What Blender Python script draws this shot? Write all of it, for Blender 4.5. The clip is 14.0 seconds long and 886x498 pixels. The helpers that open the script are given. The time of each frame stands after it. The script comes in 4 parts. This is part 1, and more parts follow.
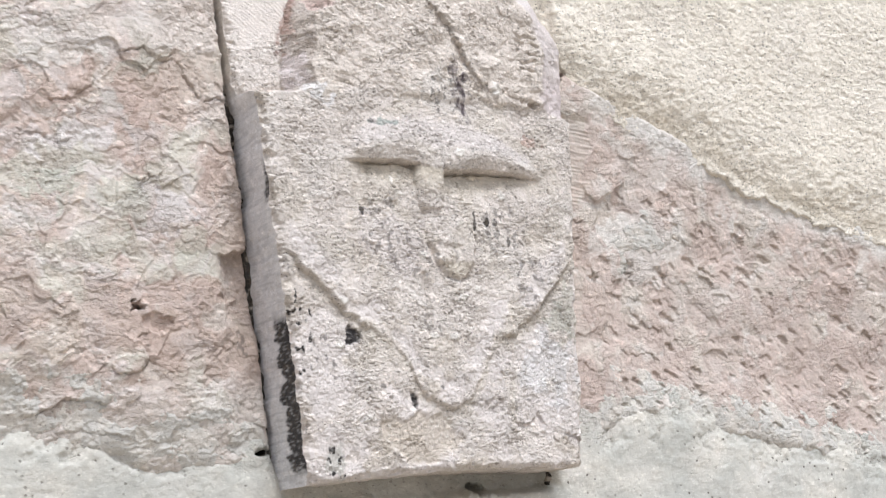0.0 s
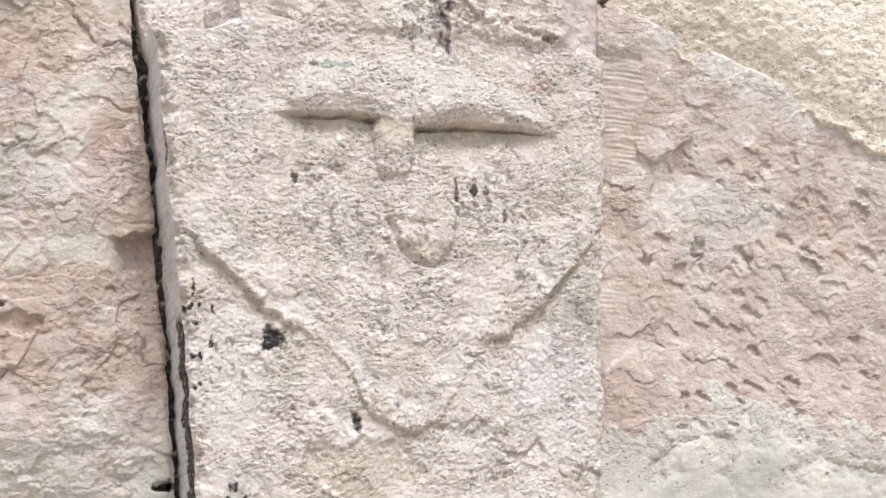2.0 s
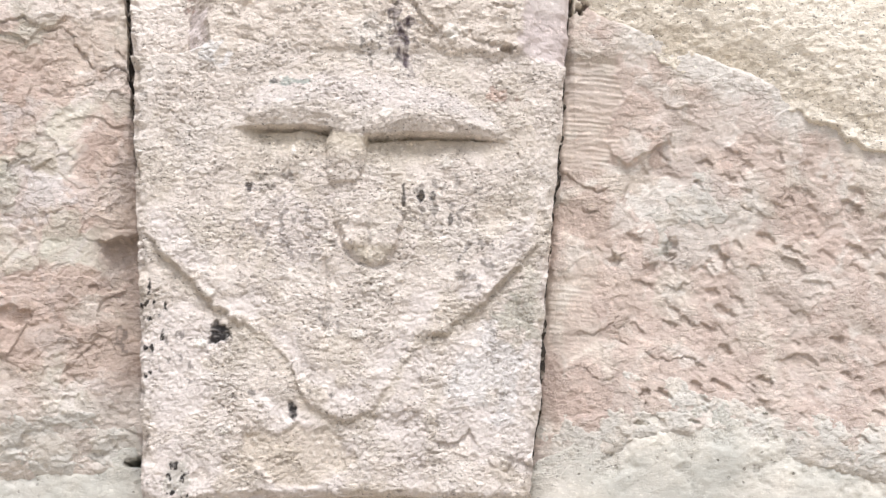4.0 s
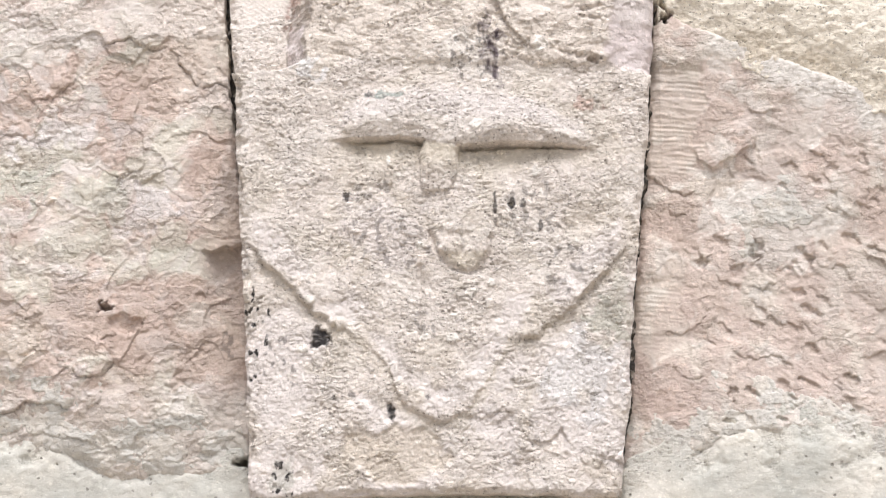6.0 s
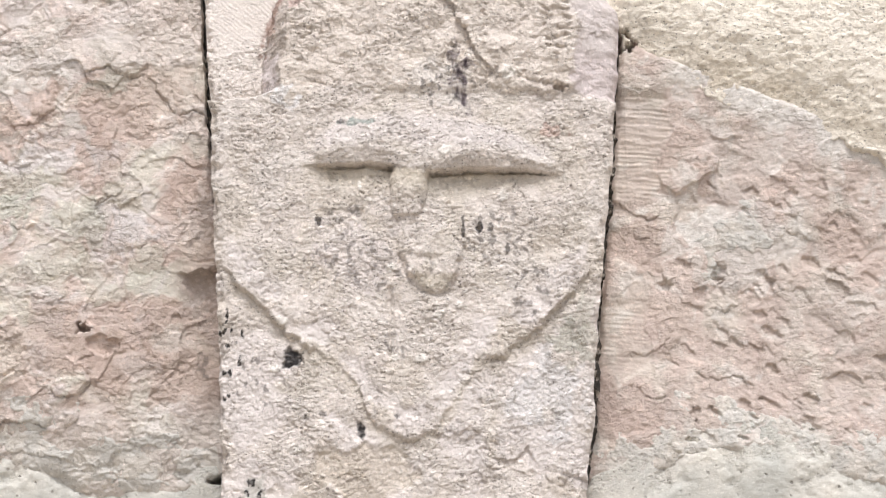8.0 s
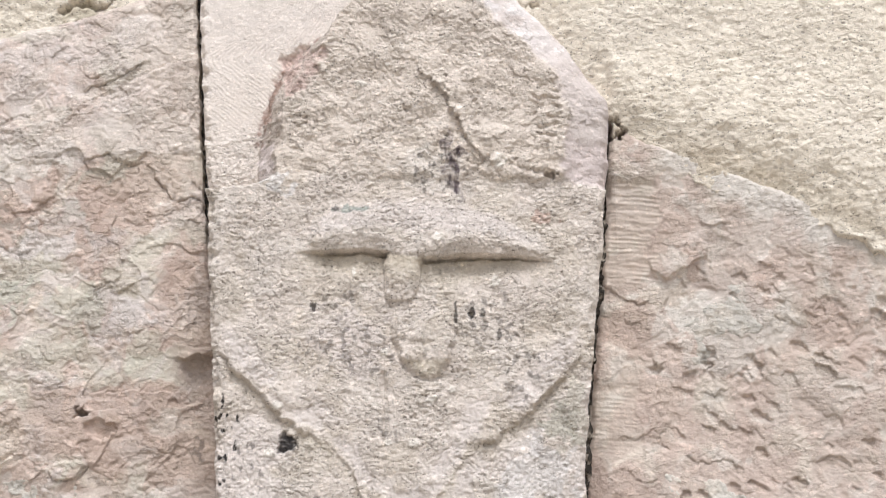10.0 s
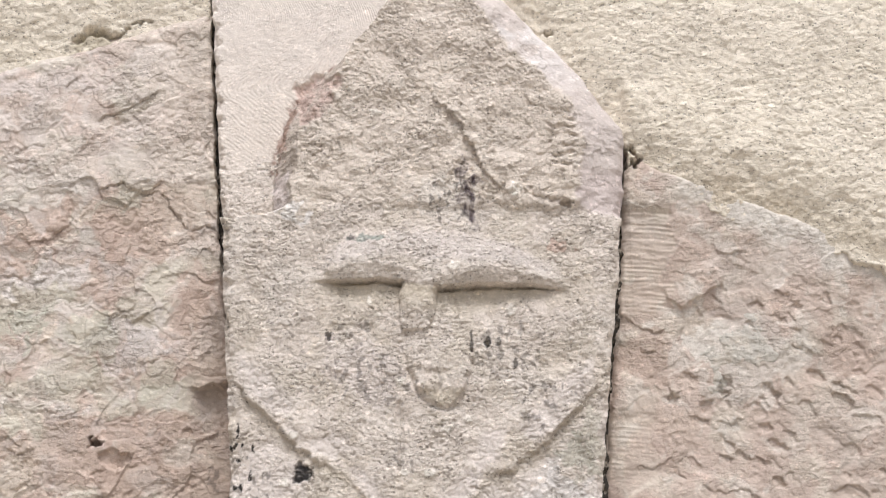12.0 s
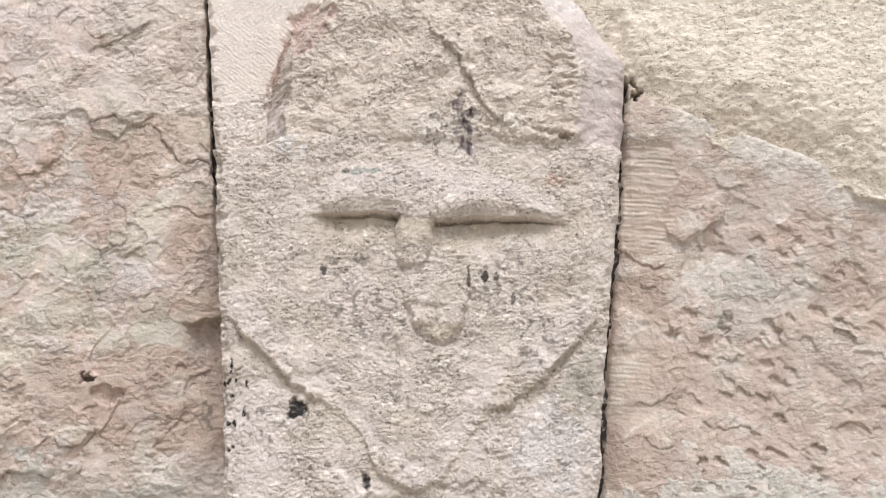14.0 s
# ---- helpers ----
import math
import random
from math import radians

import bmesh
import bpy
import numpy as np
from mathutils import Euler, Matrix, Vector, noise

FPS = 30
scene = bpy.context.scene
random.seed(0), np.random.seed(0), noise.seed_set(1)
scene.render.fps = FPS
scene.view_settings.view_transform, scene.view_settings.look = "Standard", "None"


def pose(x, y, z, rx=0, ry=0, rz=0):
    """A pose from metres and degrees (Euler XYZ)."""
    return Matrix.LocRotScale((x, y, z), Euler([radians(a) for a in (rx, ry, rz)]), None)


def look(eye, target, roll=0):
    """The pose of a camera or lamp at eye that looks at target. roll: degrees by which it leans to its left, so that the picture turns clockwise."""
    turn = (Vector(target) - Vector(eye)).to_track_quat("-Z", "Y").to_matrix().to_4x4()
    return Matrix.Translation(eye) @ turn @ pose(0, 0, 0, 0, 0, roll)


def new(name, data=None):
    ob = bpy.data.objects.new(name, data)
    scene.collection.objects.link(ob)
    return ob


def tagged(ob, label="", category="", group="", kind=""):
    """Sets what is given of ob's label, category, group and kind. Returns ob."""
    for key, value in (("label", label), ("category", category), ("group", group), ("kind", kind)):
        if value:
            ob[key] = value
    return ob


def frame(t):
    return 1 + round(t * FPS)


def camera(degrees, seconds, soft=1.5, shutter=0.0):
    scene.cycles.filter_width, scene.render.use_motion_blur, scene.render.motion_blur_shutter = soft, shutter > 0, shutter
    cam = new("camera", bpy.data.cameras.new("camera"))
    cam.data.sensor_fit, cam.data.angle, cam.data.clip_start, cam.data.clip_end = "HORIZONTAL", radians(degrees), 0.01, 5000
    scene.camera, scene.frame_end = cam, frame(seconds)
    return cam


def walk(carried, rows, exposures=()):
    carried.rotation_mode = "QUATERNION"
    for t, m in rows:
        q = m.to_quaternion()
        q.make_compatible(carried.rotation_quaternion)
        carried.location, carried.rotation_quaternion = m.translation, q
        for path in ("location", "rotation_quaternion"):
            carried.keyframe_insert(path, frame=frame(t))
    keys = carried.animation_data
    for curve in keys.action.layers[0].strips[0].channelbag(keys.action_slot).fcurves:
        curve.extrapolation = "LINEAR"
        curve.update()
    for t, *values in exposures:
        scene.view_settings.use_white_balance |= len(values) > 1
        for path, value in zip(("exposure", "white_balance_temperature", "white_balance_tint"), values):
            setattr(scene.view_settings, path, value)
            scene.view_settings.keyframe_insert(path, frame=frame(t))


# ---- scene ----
cam = camera(31.2, 14.0, soft=1.2, shutter=0.3)
PATH = [
    (0, (-0.709, -1.245, 2.12), (0.294, 0.449, 2.477), -5.3),
    (0.5, (-0.604, -1.225, 2.112), (0.319, 0.512, 2.477), -5.2),
    (1, (-0.515, -1.182, 2.104), (0.315, 0.599, 2.479), -5.0),
    (1.5, (-0.398, -1.111, 2.119), (0.305, 0.723, 2.501), -4.4),
    (2, (-0.294, -1.076, 2.148), (0.288, 0.799, 2.527), -3.6),
    (2.5, (-0.179, -1.062, 2.142), (0.252, 0.853, 2.522), -2.8),
    (2.7, (-0.131, -1.072, 2.146), (0.238, 0.859, 2.516), -2.3),
    (4.8, (0.065, -1.247, 2.133), (0.013, 0.718, 2.503), -0.8),
    (5, (0.058, -1.246, 2.137), (-0.001, 0.719, 2.503), -0.9),
    (5.5, (0.051, -1.249, 2.138), (-0.024, 0.716, 2.505), -1.0),
    (6, (0.05, -1.249, 2.139), (-0.033, 0.715, 2.505), -0.9),
    (6.5, (0.054, -1.251, 2.133), (-0.03, 0.713, 2.502), -0.9),
    (7, (0.06, -1.258, 2.131), (-0.018, 0.705, 2.507), -0.9),
    (7.5, (0.071, -1.265, 2.134), (-0.01, 0.697, 2.513), -0.9),
    (8, (0.071, -1.28, 2.133), (-0.004, 0.68, 2.527), -0.9),
    (8.5, (0.081, -1.292, 2.139), (0.003, 0.664, 2.547), -0.9),
    (9, (0.085, -1.299, 2.142), (0.008, 0.653, 2.572), -0.9),
    (11.5, (0.073, -1.304, 2.148), (-0.012, 0.629, 2.654), -1.0),
    (12, (0.071, -1.301, 2.148), (-0.01, 0.632, 2.654), -1.0),
    (12.5, (0.073, -1.293, 2.144), (-0.009, 0.644, 2.638), -1.0),
    (13, (0.07, -1.285, 2.142), (-0.012, 0.654, 2.624), -0.9),
    (13.5, (0.066, -1.279, 2.137), (-0.008, 0.664, 2.605), -0.9),
    (14, (0.07, -1.278, 2.142), (-0.009, 0.671, 2.584), -0.9),
]
walk(cam, [(t, look(eye, target, roll)) for t, eye, target, roll in PATH],
     [(0, 0.41, 5900, 11), (1, 0.41, 6050, 12), (2.0, 0.47, 6180, 13), (2.5, 0.49, 6200, 13), (5, 0.59, 6220, 13), (6.5, 0.54, 6220, 13), (8, 0.46, 6220, 13), (9, 0.39, 6220, 12), (11.5, 0.26, 6320, 12), (12.5, 0.23, 6380, 13), (14, 0.28, 6350, 13)])

# ---- light ----
SUN_UP, SUN_SIDE = 64.0, 10.0
world = bpy.data.worlds.new("sky")
scene.world = world
world.use_nodes = True
wn, wl = world.node_tree.nodes, world.node_tree.links
wn.clear()
sky = wn.new("ShaderNodeTexSky")
sky.sky_type, sky.sun_disc = "NISHITA", False
sky.sun_elevation, sky.sun_rotation = radians(SUN_UP), radians(180 - SUN_SIDE)
sky.dust_density = 4.0
grey = wn.new("ShaderNodeHueSaturation")
grey.inputs["Saturation"].default_value = 0.2
back = wn.new("ShaderNodeBackground")
back.inputs["Strength"].default_value = 0.112
wout = wn.new("ShaderNodeOutputWorld")
wl.new(sky.outputs[0], grey.inputs["Color"])
wl.new(grey.outputs[0], back.inputs["Color"])
wl.new(back.outputs[0], wout.inputs["Surface"])
sun = new("sun", bpy.data.lights.new("sun", "SUN"))
sun.data.energy, sun.data.angle, sun.data.color = 2.1, radians(16), (1.0, 0.975, 0.94)
a, b = radians(SUN_UP), radians(SUN_SIDE)
sun.matrix_world = look((math.sin(b) * math.cos(a) * 9, -math.cos(b) * math.cos(a) * 9, math.sin(a) * 9), (0, 0, 0))

# ---- noise on arrays ----
Z0 = 2.35  # height of the middle of the carved face


LATTICES = {}


def hashed(i, j, seed):
    """Random numbers, 0 to 1, on a lattice of whole numbers."""
    if seed not in LATTICES:
        LATTICES[seed] = np.random.RandomState(seed % 100000 + 1).rand(128, 128).astype(np.float32)
    return LATTICES[seed][i.astype(np.int32) & 127, j.astype(np.int32) & 127]


def grad(x, z, seed):
    """Gradient noise, about -1 to 1."""
    if ("turn", seed) not in LATTICES:
        turn = np.random.RandomState(seed % 100000 + 7).rand(128, 128) * 2 * np.pi
        LATTICES["turn", seed] = np.stack([np.cos(turn), np.sin(turn)], -1).astype(np.float32)
    ways = LATTICES["turn", seed]
    i, j = np.floor(x), np.floor(z)
    fx, fz = (x - i).astype(np.float32), (z - j).astype(np.float32)
    i, j = i.astype(np.int32), j.astype(np.int32)
    u, v = fx * fx * fx * (fx * (fx * 6 - 15) + 10), fz * fz * fz * (fz * (fz * 6 - 15) + 10)

    def corner(di, dj):
        way = ways[(i + di) & 127, (j + dj) & 127]
        return way[..., 0] * (fx - di) + way[..., 1] * (fz - dj)

    low = corner(0, 0) * (1 - u) + corner(1, 0) * u
    high = corner(0, 1) * (1 - u) + corner(1, 1) * u
    return (low * (1 - v) + high * v) * 1.5


def fbm(x, z, size, octaves, seed, gain=0.5):
    total, amp, scale = 0.0, 1.0, 1.0 / size
    for n in range(octaves):
        total = total + amp * grad(x * scale + 7.3 * n, z * scale - 3.1 * n, seed + n)
        amp, scale = amp * gain, scale * 2.03
    return total


def cells(x, z, size, seed):
    """Nearest seed of a jittered lattice: distance, second distance, offset to it, three random numbers of it."""
    x, z = x / size, z / size
    i, j = np.floor(x), np.floor(z)
    best = np.full(x.shape, 9.0, np.float32)
    second = best.copy()
    ox, oz, ci, cj = (np.zeros(x.shape, np.float32) for _ in range(4))
    for di in (-1, 0, 1):
        for dj in (-1, 0, 1):
            dx = x - (i + di + hashed(i + di, j + dj, seed))
            dz = z - (j + dj + hashed(i + di, j + dj, seed + 11))
            d = np.hypot(dx, dz)
            near = d < best
            second = np.where(near, best, np.minimum(second, d))
            ox, oz = np.where(near, dx, ox), np.where(near, dz, oz)
            ci, cj = np.where(near, i + di, ci), np.where(near, j + dj, cj)
            best = np.minimum(best, d)
    return best, second, ox, oz, [hashed(ci, cj, seed + 21 + n) for n in range(3)]


def facets(x, z, size, seed, warp=0.35, tilt=1.0, step=0.5):
    """Chipped planes: every cell has a tilt and an offset of its own."""
    wx = x + size * warp * fbm(x, z, size * 0.8, 2, seed + 40)
    wz = z + size * warp * fbm(x, z, size * 0.8, 2, seed + 50)
    _, _, ox, oz, (r1, r2, r3) = cells(wx, wz, size, seed)
    return tilt * ((r1 - 0.5) * ox + (r2 - 0.5) * oz) * 2 + step * (r3 - 0.5)


def pits(x, z, size, seed, share=0.5, radius=0.35):
    """Round holes, 0 to 1, in a share of the cells."""
    d, _, _, _, (r1, r2, _) = cells(x, z, size, seed)
    return np.where(r1 < share, smooth(radius * (0.5 + r2), 0.05, d), 0.0)


def smooth(a, b, x):
    f = np.clip((x - a) / (b - a), 0, 1)
    return f * f * (3 - 2 * f)


def terrace(h, step, sharp):
    k = np.floor(h / step)
    return (k + smooth(1 - sharp, 1, h / step - k)) * step


def along(x, z, pts):
    """Distance to a line of points, how far along it (0 to 1), and the side (positive: to its left)."""
    best, run, side = np.full(x.shape, 9.0, np.float32), np.zeros(x.shape, np.float32), np.zeros(x.shape, np.float32)
    lengths = [math.dist(p, q) for p, q in zip(pts, pts[1:])]
    done = 0.0
    for (p, q), size in zip(zip(pts, pts[1:]), lengths):
        ex, ez = (q[0] - p[0]) / size, (q[1] - p[1]) / size
        s = np.clip((x - p[0]) * ex + (z - p[1]) * ez, 0, size)
        dx, dz = x - p[0] - s * ex, z - p[1] - s * ez
        d = np.hypot(dx, dz)
        near = d < best
        run, side = np.where(near, (done + s) / sum(lengths), run), np.where(near, np.sign(ex * dz - ez * dx), side)
        best = np.minimum(best, d)
        done += size
    return best, run, side


def line(pts, at, axis=0):
    """Value on a line of points at an array of places: z over x, or with axis 1 x over z."""
    pts = sorted(pts, key=lambda p: p[axis])
    return np.interp(at, [p[axis] for p in pts], [p[1 - axis] for p in pts]).astype(np.float32)


def blot(x, z, cx, cz, rx, rz, seed, rough=0.5):
    """A ragged stain or hole, 0 to 1."""
    d = np.hypot((x - cx) / rx, (z - cz) / rz) + rough * fbm(x, z, max(rx, rz) * 0.8, 4, seed)
    return smooth(1.1, 0.75, d)


def mix(col, other, f):
    return col + (np.array(other, np.float32) - col) * np.clip(f, 0, 1).astype(np.float32)[..., None]


def within(x, z, pts):
    """Distance inside a closed outline, negative outside of it."""
    best, odd = np.full(x.shape, 9.0, np.float32), np.zeros(x.shape, bool)
    for p, q in zip(pts, pts[1:] + pts[:1]):
        ex, ez = q[0] - p[0], q[1] - p[1]
        s = np.clip(((x - p[0]) * ex + (z - p[1]) * ez) / (ex * ex + ez * ez), 0, 1)
        best = np.minimum(best, np.hypot(x - p[0] - s * ex, z - p[1] - s * ez))
        if ez:
            odd ^= ((p[1] > z) != (q[1] > z)) & (x < p[0] + (z - p[1]) * ex / ez)
    return np.where(odd, best, -best)


def ledges(h, x, z, cracks):
    """Broken edges: the side to the left of each line stands proud and falls off sharply at the line."""
    uneven = 0.35 + 0.65 * smooth(-0.4, 0.3, fbm(x, z, 0.012, 3, 132))
    for pts, lip, reach, slit in cracks:
        d, run, side = along(x, z, pts)
        ends = smooth(0.0, 0.12, run) * smooth(1.0, 0.88, run)
        h = h + 0.62 * lip * (side > 0) * smooth(reach, 0.0, d) * ends * (0.4 + 0.6 * uneven) - 0.9 * slit * ends * uneven * smooth(0.0011, 0.0002, d)
    return h


def full(color, like):
    return np.broadcast_to(np.array(color, np.float32), (*like.shape, 3)).copy()


def masked(col, coarse):
    """Colour with the share of coarse relief as its fourth value."""
    return np.concatenate([col, np.clip(coarse, 0, 1).astype(np.float32)[..., None]], -1)


# ---- materials ----
def stone_material(name, grain, bump, rough=0.9, speck=0.25, size=1.0, ledge=0.3, shell=0.4, chips=0.12, crevice_shade=0.3, holes=0.0):
    """Mineral surface: the slow colour comes with the mesh, whose fourth value says how coarse it is; crystals, chips, shell bits and fine ledges from here."""
    m = bpy.data.materials.new(name)
    m.use_nodes = True
    n, l = m.node_tree.nodes, m.node_tree.links
    bsdf = n["Principled BSDF"]
    bsdf.inputs["Specular IOR Level"].default_value = 0.2
    tint = n.new("ShaderNodeAttribute")
    tint.attribute_name = "tint"
    coarse = tint.outputs["Alpha"]
    coord = n.new("ShaderNodeTexCoord")

    def put(value, socket):
        if isinstance(value, (int, float)):
            socket.default_value = value
        else:
            l.new(value, socket)

    def noise_tex(scale, detail, vector=None, rugged=0.65):
        t = n.new("ShaderNodeTexNoise")
        t.inputs["Scale"].default_value, t.inputs["Detail"].default_value = scale / size, detail
        t.inputs["Roughness"].default_value = rugged
        l.new(vector or coord.outputs["Object"], t.inputs["Vector"])
        return t

    def cell_tex(scale, vector):
        t = n.new("ShaderNodeTexVoronoi")
        t.inputs["Scale"].default_value = scale / size
        l.new(vector, t.inputs["Vector"])
        one = n.new("ShaderNodeSeparateColor")
        l.new(t.outputs["Color"], one.inputs[0])
        return t.outputs["Distance"], one.outputs[0], one.outputs[1]

    def ranged(value, a, b, lo, hi):
        r = n.new("ShaderNodeMapRange")
        for key, v in (("From Min", a), ("From Max", b), ("To Min", lo), ("To Max", hi)):
            put(v, r.inputs[key])
        l.new(value, r.inputs["Value"])
        return r.outputs[0]

    def op(kind, p, q):
        o = n.new("ShaderNodeMath")
        o.operation = kind
        put(p, o.inputs[0])
        put(q, o.inputs[1])
        return o.outputs[0]

    def stretched(vector, by):
        v = n.new("ShaderNodeVectorMath")
        v.operation = "MULTIPLY"
        v.inputs[1].default_value = by
        l.new(vector, v.inputs[0])
        return v.outputs[0]

    def bent(scale, by):
        v = n.new("ShaderNodeVectorMath")
        v.operation = "MULTIPLY_ADD"
        l.new(noise_tex(scale, 3).outputs["Color"], v.inputs[0])
        v.inputs[1].default_value = (by, by, by)
        l.new(coord.outputs["Object"], v.inputs[2])
        return v.outputs[0]

    flat = stretched(bent(230, 0.0035), (0.85, 1.0, 1.25))
    fine, mid = noise_tex(560, 3).outputs["Fac"], noise_tex(85, 6).outputs["Fac"]
    shade = op("MULTIPLY", ranged(mid, 0.3, 0.7, 1 - grain, 1 + grain), ranged(fine, 0.3, 0.7, 1 - grain * 0.6, 1 + grain * 0.6))
    rise = op("MULTIPLY", fine, 0.22)
    # broken ledges, with the shade under their lips put into the colour
    shade_mask = None
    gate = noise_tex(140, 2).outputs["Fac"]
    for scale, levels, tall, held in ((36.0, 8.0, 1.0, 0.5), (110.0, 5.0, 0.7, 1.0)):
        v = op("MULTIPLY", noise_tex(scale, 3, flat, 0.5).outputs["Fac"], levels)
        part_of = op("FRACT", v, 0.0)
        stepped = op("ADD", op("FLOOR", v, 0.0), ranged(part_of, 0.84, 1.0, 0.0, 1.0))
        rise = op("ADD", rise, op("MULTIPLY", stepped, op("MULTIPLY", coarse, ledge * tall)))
        lip_shade = op("MULTIPLY", op("MULTIPLY", ranged(part_of, 0.70, 0.82, 0.0, 1.0), ranged(part_of, 0.84, 0.96, 1.0, 0.0)), ranged(gate, 0.50, 0.58, 0.0, crevice_shade * held))
        lip_shade = op("MULTIPLY", lip_shade, ranged(coarse, 0.1, 0.7, 0.2, 1.0))
        shade_mask = lip_shade if shade_mask is None else op("MAXIMUM", shade_mask, lip_shade)
    # flat plates and shell bits with sharp edges at three sizes, some proud and some sunk, and pores whose inner shade
    # is coloured in
    specks = None
    for scale, tall, pored in ((120.0, 0.55, 0.0), (270.0, 0.6, 0.7), (560.0, 0.35, 1.0)):
        d, c, c2 = cell_tex(scale, flat)
        plate = op("SUBTRACT", ranged(c, 0.62, 0.66, 0.0, 1.0), ranged(c, 0.26, 0.22, 0.0, 0.8))
        plate = op("MULTIPLY", plate, ranged(d, 0.62, 0.36, 0.45, 1.0))
        rise = op("ADD", rise, op("MULTIPLY", plate, op("MULTIPLY", coarse, shell * tall)))
        pale = ranged(c2, 0.90, 0.92, 0.0, chips)
        shade = op("MULTIPLY", shade, op("ADD", op("MULTIPLY", pale, ranged(d, 0.5, 0.4, 0.0, 1.0)), 1.0))
        shade = op("MULTIPLY", shade, ranged(c2, 0.0, 1.0, 1 - grain * 0.4, 1 + grain * 0.4))
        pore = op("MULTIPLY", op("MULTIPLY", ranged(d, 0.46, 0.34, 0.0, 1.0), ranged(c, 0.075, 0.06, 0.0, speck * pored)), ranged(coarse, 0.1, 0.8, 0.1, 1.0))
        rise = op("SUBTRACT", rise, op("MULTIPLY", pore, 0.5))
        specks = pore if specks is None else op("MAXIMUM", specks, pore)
    # hairline breaks round some of the plates, sunk and with their shade coloured in
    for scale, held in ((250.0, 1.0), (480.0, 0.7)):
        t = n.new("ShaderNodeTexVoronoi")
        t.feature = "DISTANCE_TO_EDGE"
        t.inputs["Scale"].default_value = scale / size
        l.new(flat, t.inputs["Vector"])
        crack = op("MULTIPLY", ranged(t.outputs["Distance"], 0.075, 0.03, 0.0, 1.0), ranged(noise_tex(scale * 0.7, 1).outputs["Fac"], 0.50, 0.57, 0.0, crevice_shade * held * 0.8))
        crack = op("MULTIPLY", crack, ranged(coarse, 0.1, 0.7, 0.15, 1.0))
        shade_mask = op("MAXIMUM", shade_mask, crack)
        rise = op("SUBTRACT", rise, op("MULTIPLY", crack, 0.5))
    if holes:
        # holes are sunk, and the shade inside them is painted dark
        d, c, _ = cell_tex(135.0, bent(300, 0.003))
        round_hole = op("MULTIPLY", op("MULTIPLY", ranged(d, 0.19, 0.12, 0.0, 1.0), ranged(c, 0.52, 0.46, 0.0, 1.0)), op("MULTIPLY", ranged(coarse, 0.35, 0.24, 0.0, holes), ranged(noise_tex(11, 2).outputs["Fac"], 0.42, 0.58, 0.1, 1.0)))
        specks = op("MAXIMUM", specks, round_hole)
        rise = op("SUBTRACT", rise, op("MULTIPLY", round_hole, 1.5))
    vec = n.new("ShaderNodeVectorMath")
    vec.operation = "SCALE"
    l.new(tint.outputs["Color"], vec.inputs[0])
    l.new(shade, vec.inputs["Scale"])
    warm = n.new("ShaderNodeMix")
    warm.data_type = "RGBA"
    l.new(shade_mask, warm.inputs["Factor"])
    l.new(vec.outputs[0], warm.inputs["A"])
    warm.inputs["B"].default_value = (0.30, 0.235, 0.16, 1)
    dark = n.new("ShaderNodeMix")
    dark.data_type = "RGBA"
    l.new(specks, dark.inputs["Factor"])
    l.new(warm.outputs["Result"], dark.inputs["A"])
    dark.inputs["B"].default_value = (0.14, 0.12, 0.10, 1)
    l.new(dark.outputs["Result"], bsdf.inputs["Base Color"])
    l.new(ranged(fine, 0.2, 0.8, rough - 0.1, min(1.0, rough + 0.08)), bsdf.inputs["Roughness"])
    bp = n.new("ShaderNodeBump")
    bp.inputs["Strength"].default_value, bp.inputs["Distance"].default_value = bump, 0.001
    l.new(rise, bp.inputs["Height"])
    l.new(bp.outputs[0], bsdf.inputs["Normal"])
    return m


def plain_material(name, color, scale, spread):
    m = bpy.data.materials.new(name)
    m.use_nodes = True
    n, l = m.node_tree.nodes, m.node_tree.links
    bsdf = n["Principled BSDF"]
    bsdf.inputs["Roughness"].default_value = 0.9
    t = n.new("ShaderNodeTexNoise")
    t.inputs["Scale"].default_value, t.inputs["Detail"].default_value = scale, 8
    coord = n.new("ShaderNodeTexCoord")
    l.new(coord.outputs["Object"], t.inputs["Vector"])
    ramp = n.new("ShaderNodeValToRGB")
    ramp.color_ramp.elements[0].color = (*[c * (1 - spread) for c in color], 1)
    ramp.color_ramp.elements[1].color = (*[min(1, c * (1 + spread)) for c in color], 1)
    l.new(t.outputs["Fac"], ramp.inputs[0])
    l.new(ramp.outputs[0], bsdf.inputs["Base Color"])
    bp = n.new("ShaderNodeBump")
    bp.inputs["Strength"].default_value, bp.inputs["Distance"].default_value = 0.4, 0.01
    l.new(t.outputs["Fac"], bp.inputs["Height"])
    l.new(bp.outputs[0], bsdf.inputs["Normal"])
    return m


M_CARVED = stone_material("carved_limestone", 0.05, 1.0, speck=0.75, size=0.95, ledge=0.5, shell=1.2, chips=0.18, crevice_shade=0.4)
M_PINK = stone_material("pink_limestone", 0.05, 1.0, speck=0.3, size=1.15, ledge=0.7, shell=1.0, chips=0.16, crevice_shade=0.35)
M_PLASTER = stone_material("lime_plaster", 0.05, 1.0, speck=0.7, size=1.0, ledge=0.5, shell=0.9, chips=0.12, crevice_shade=0.3, holes=0.85)
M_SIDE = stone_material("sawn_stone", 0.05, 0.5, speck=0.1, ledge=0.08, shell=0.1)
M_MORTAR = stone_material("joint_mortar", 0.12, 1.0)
M_WALL = plain_material("plain_plaster", (0.62, 0.55, 0.43), 30, 0.12)
M_GROUND = plain_material("bounce_ground", (0.36, 0.32, 0.27), 6, 0.2)


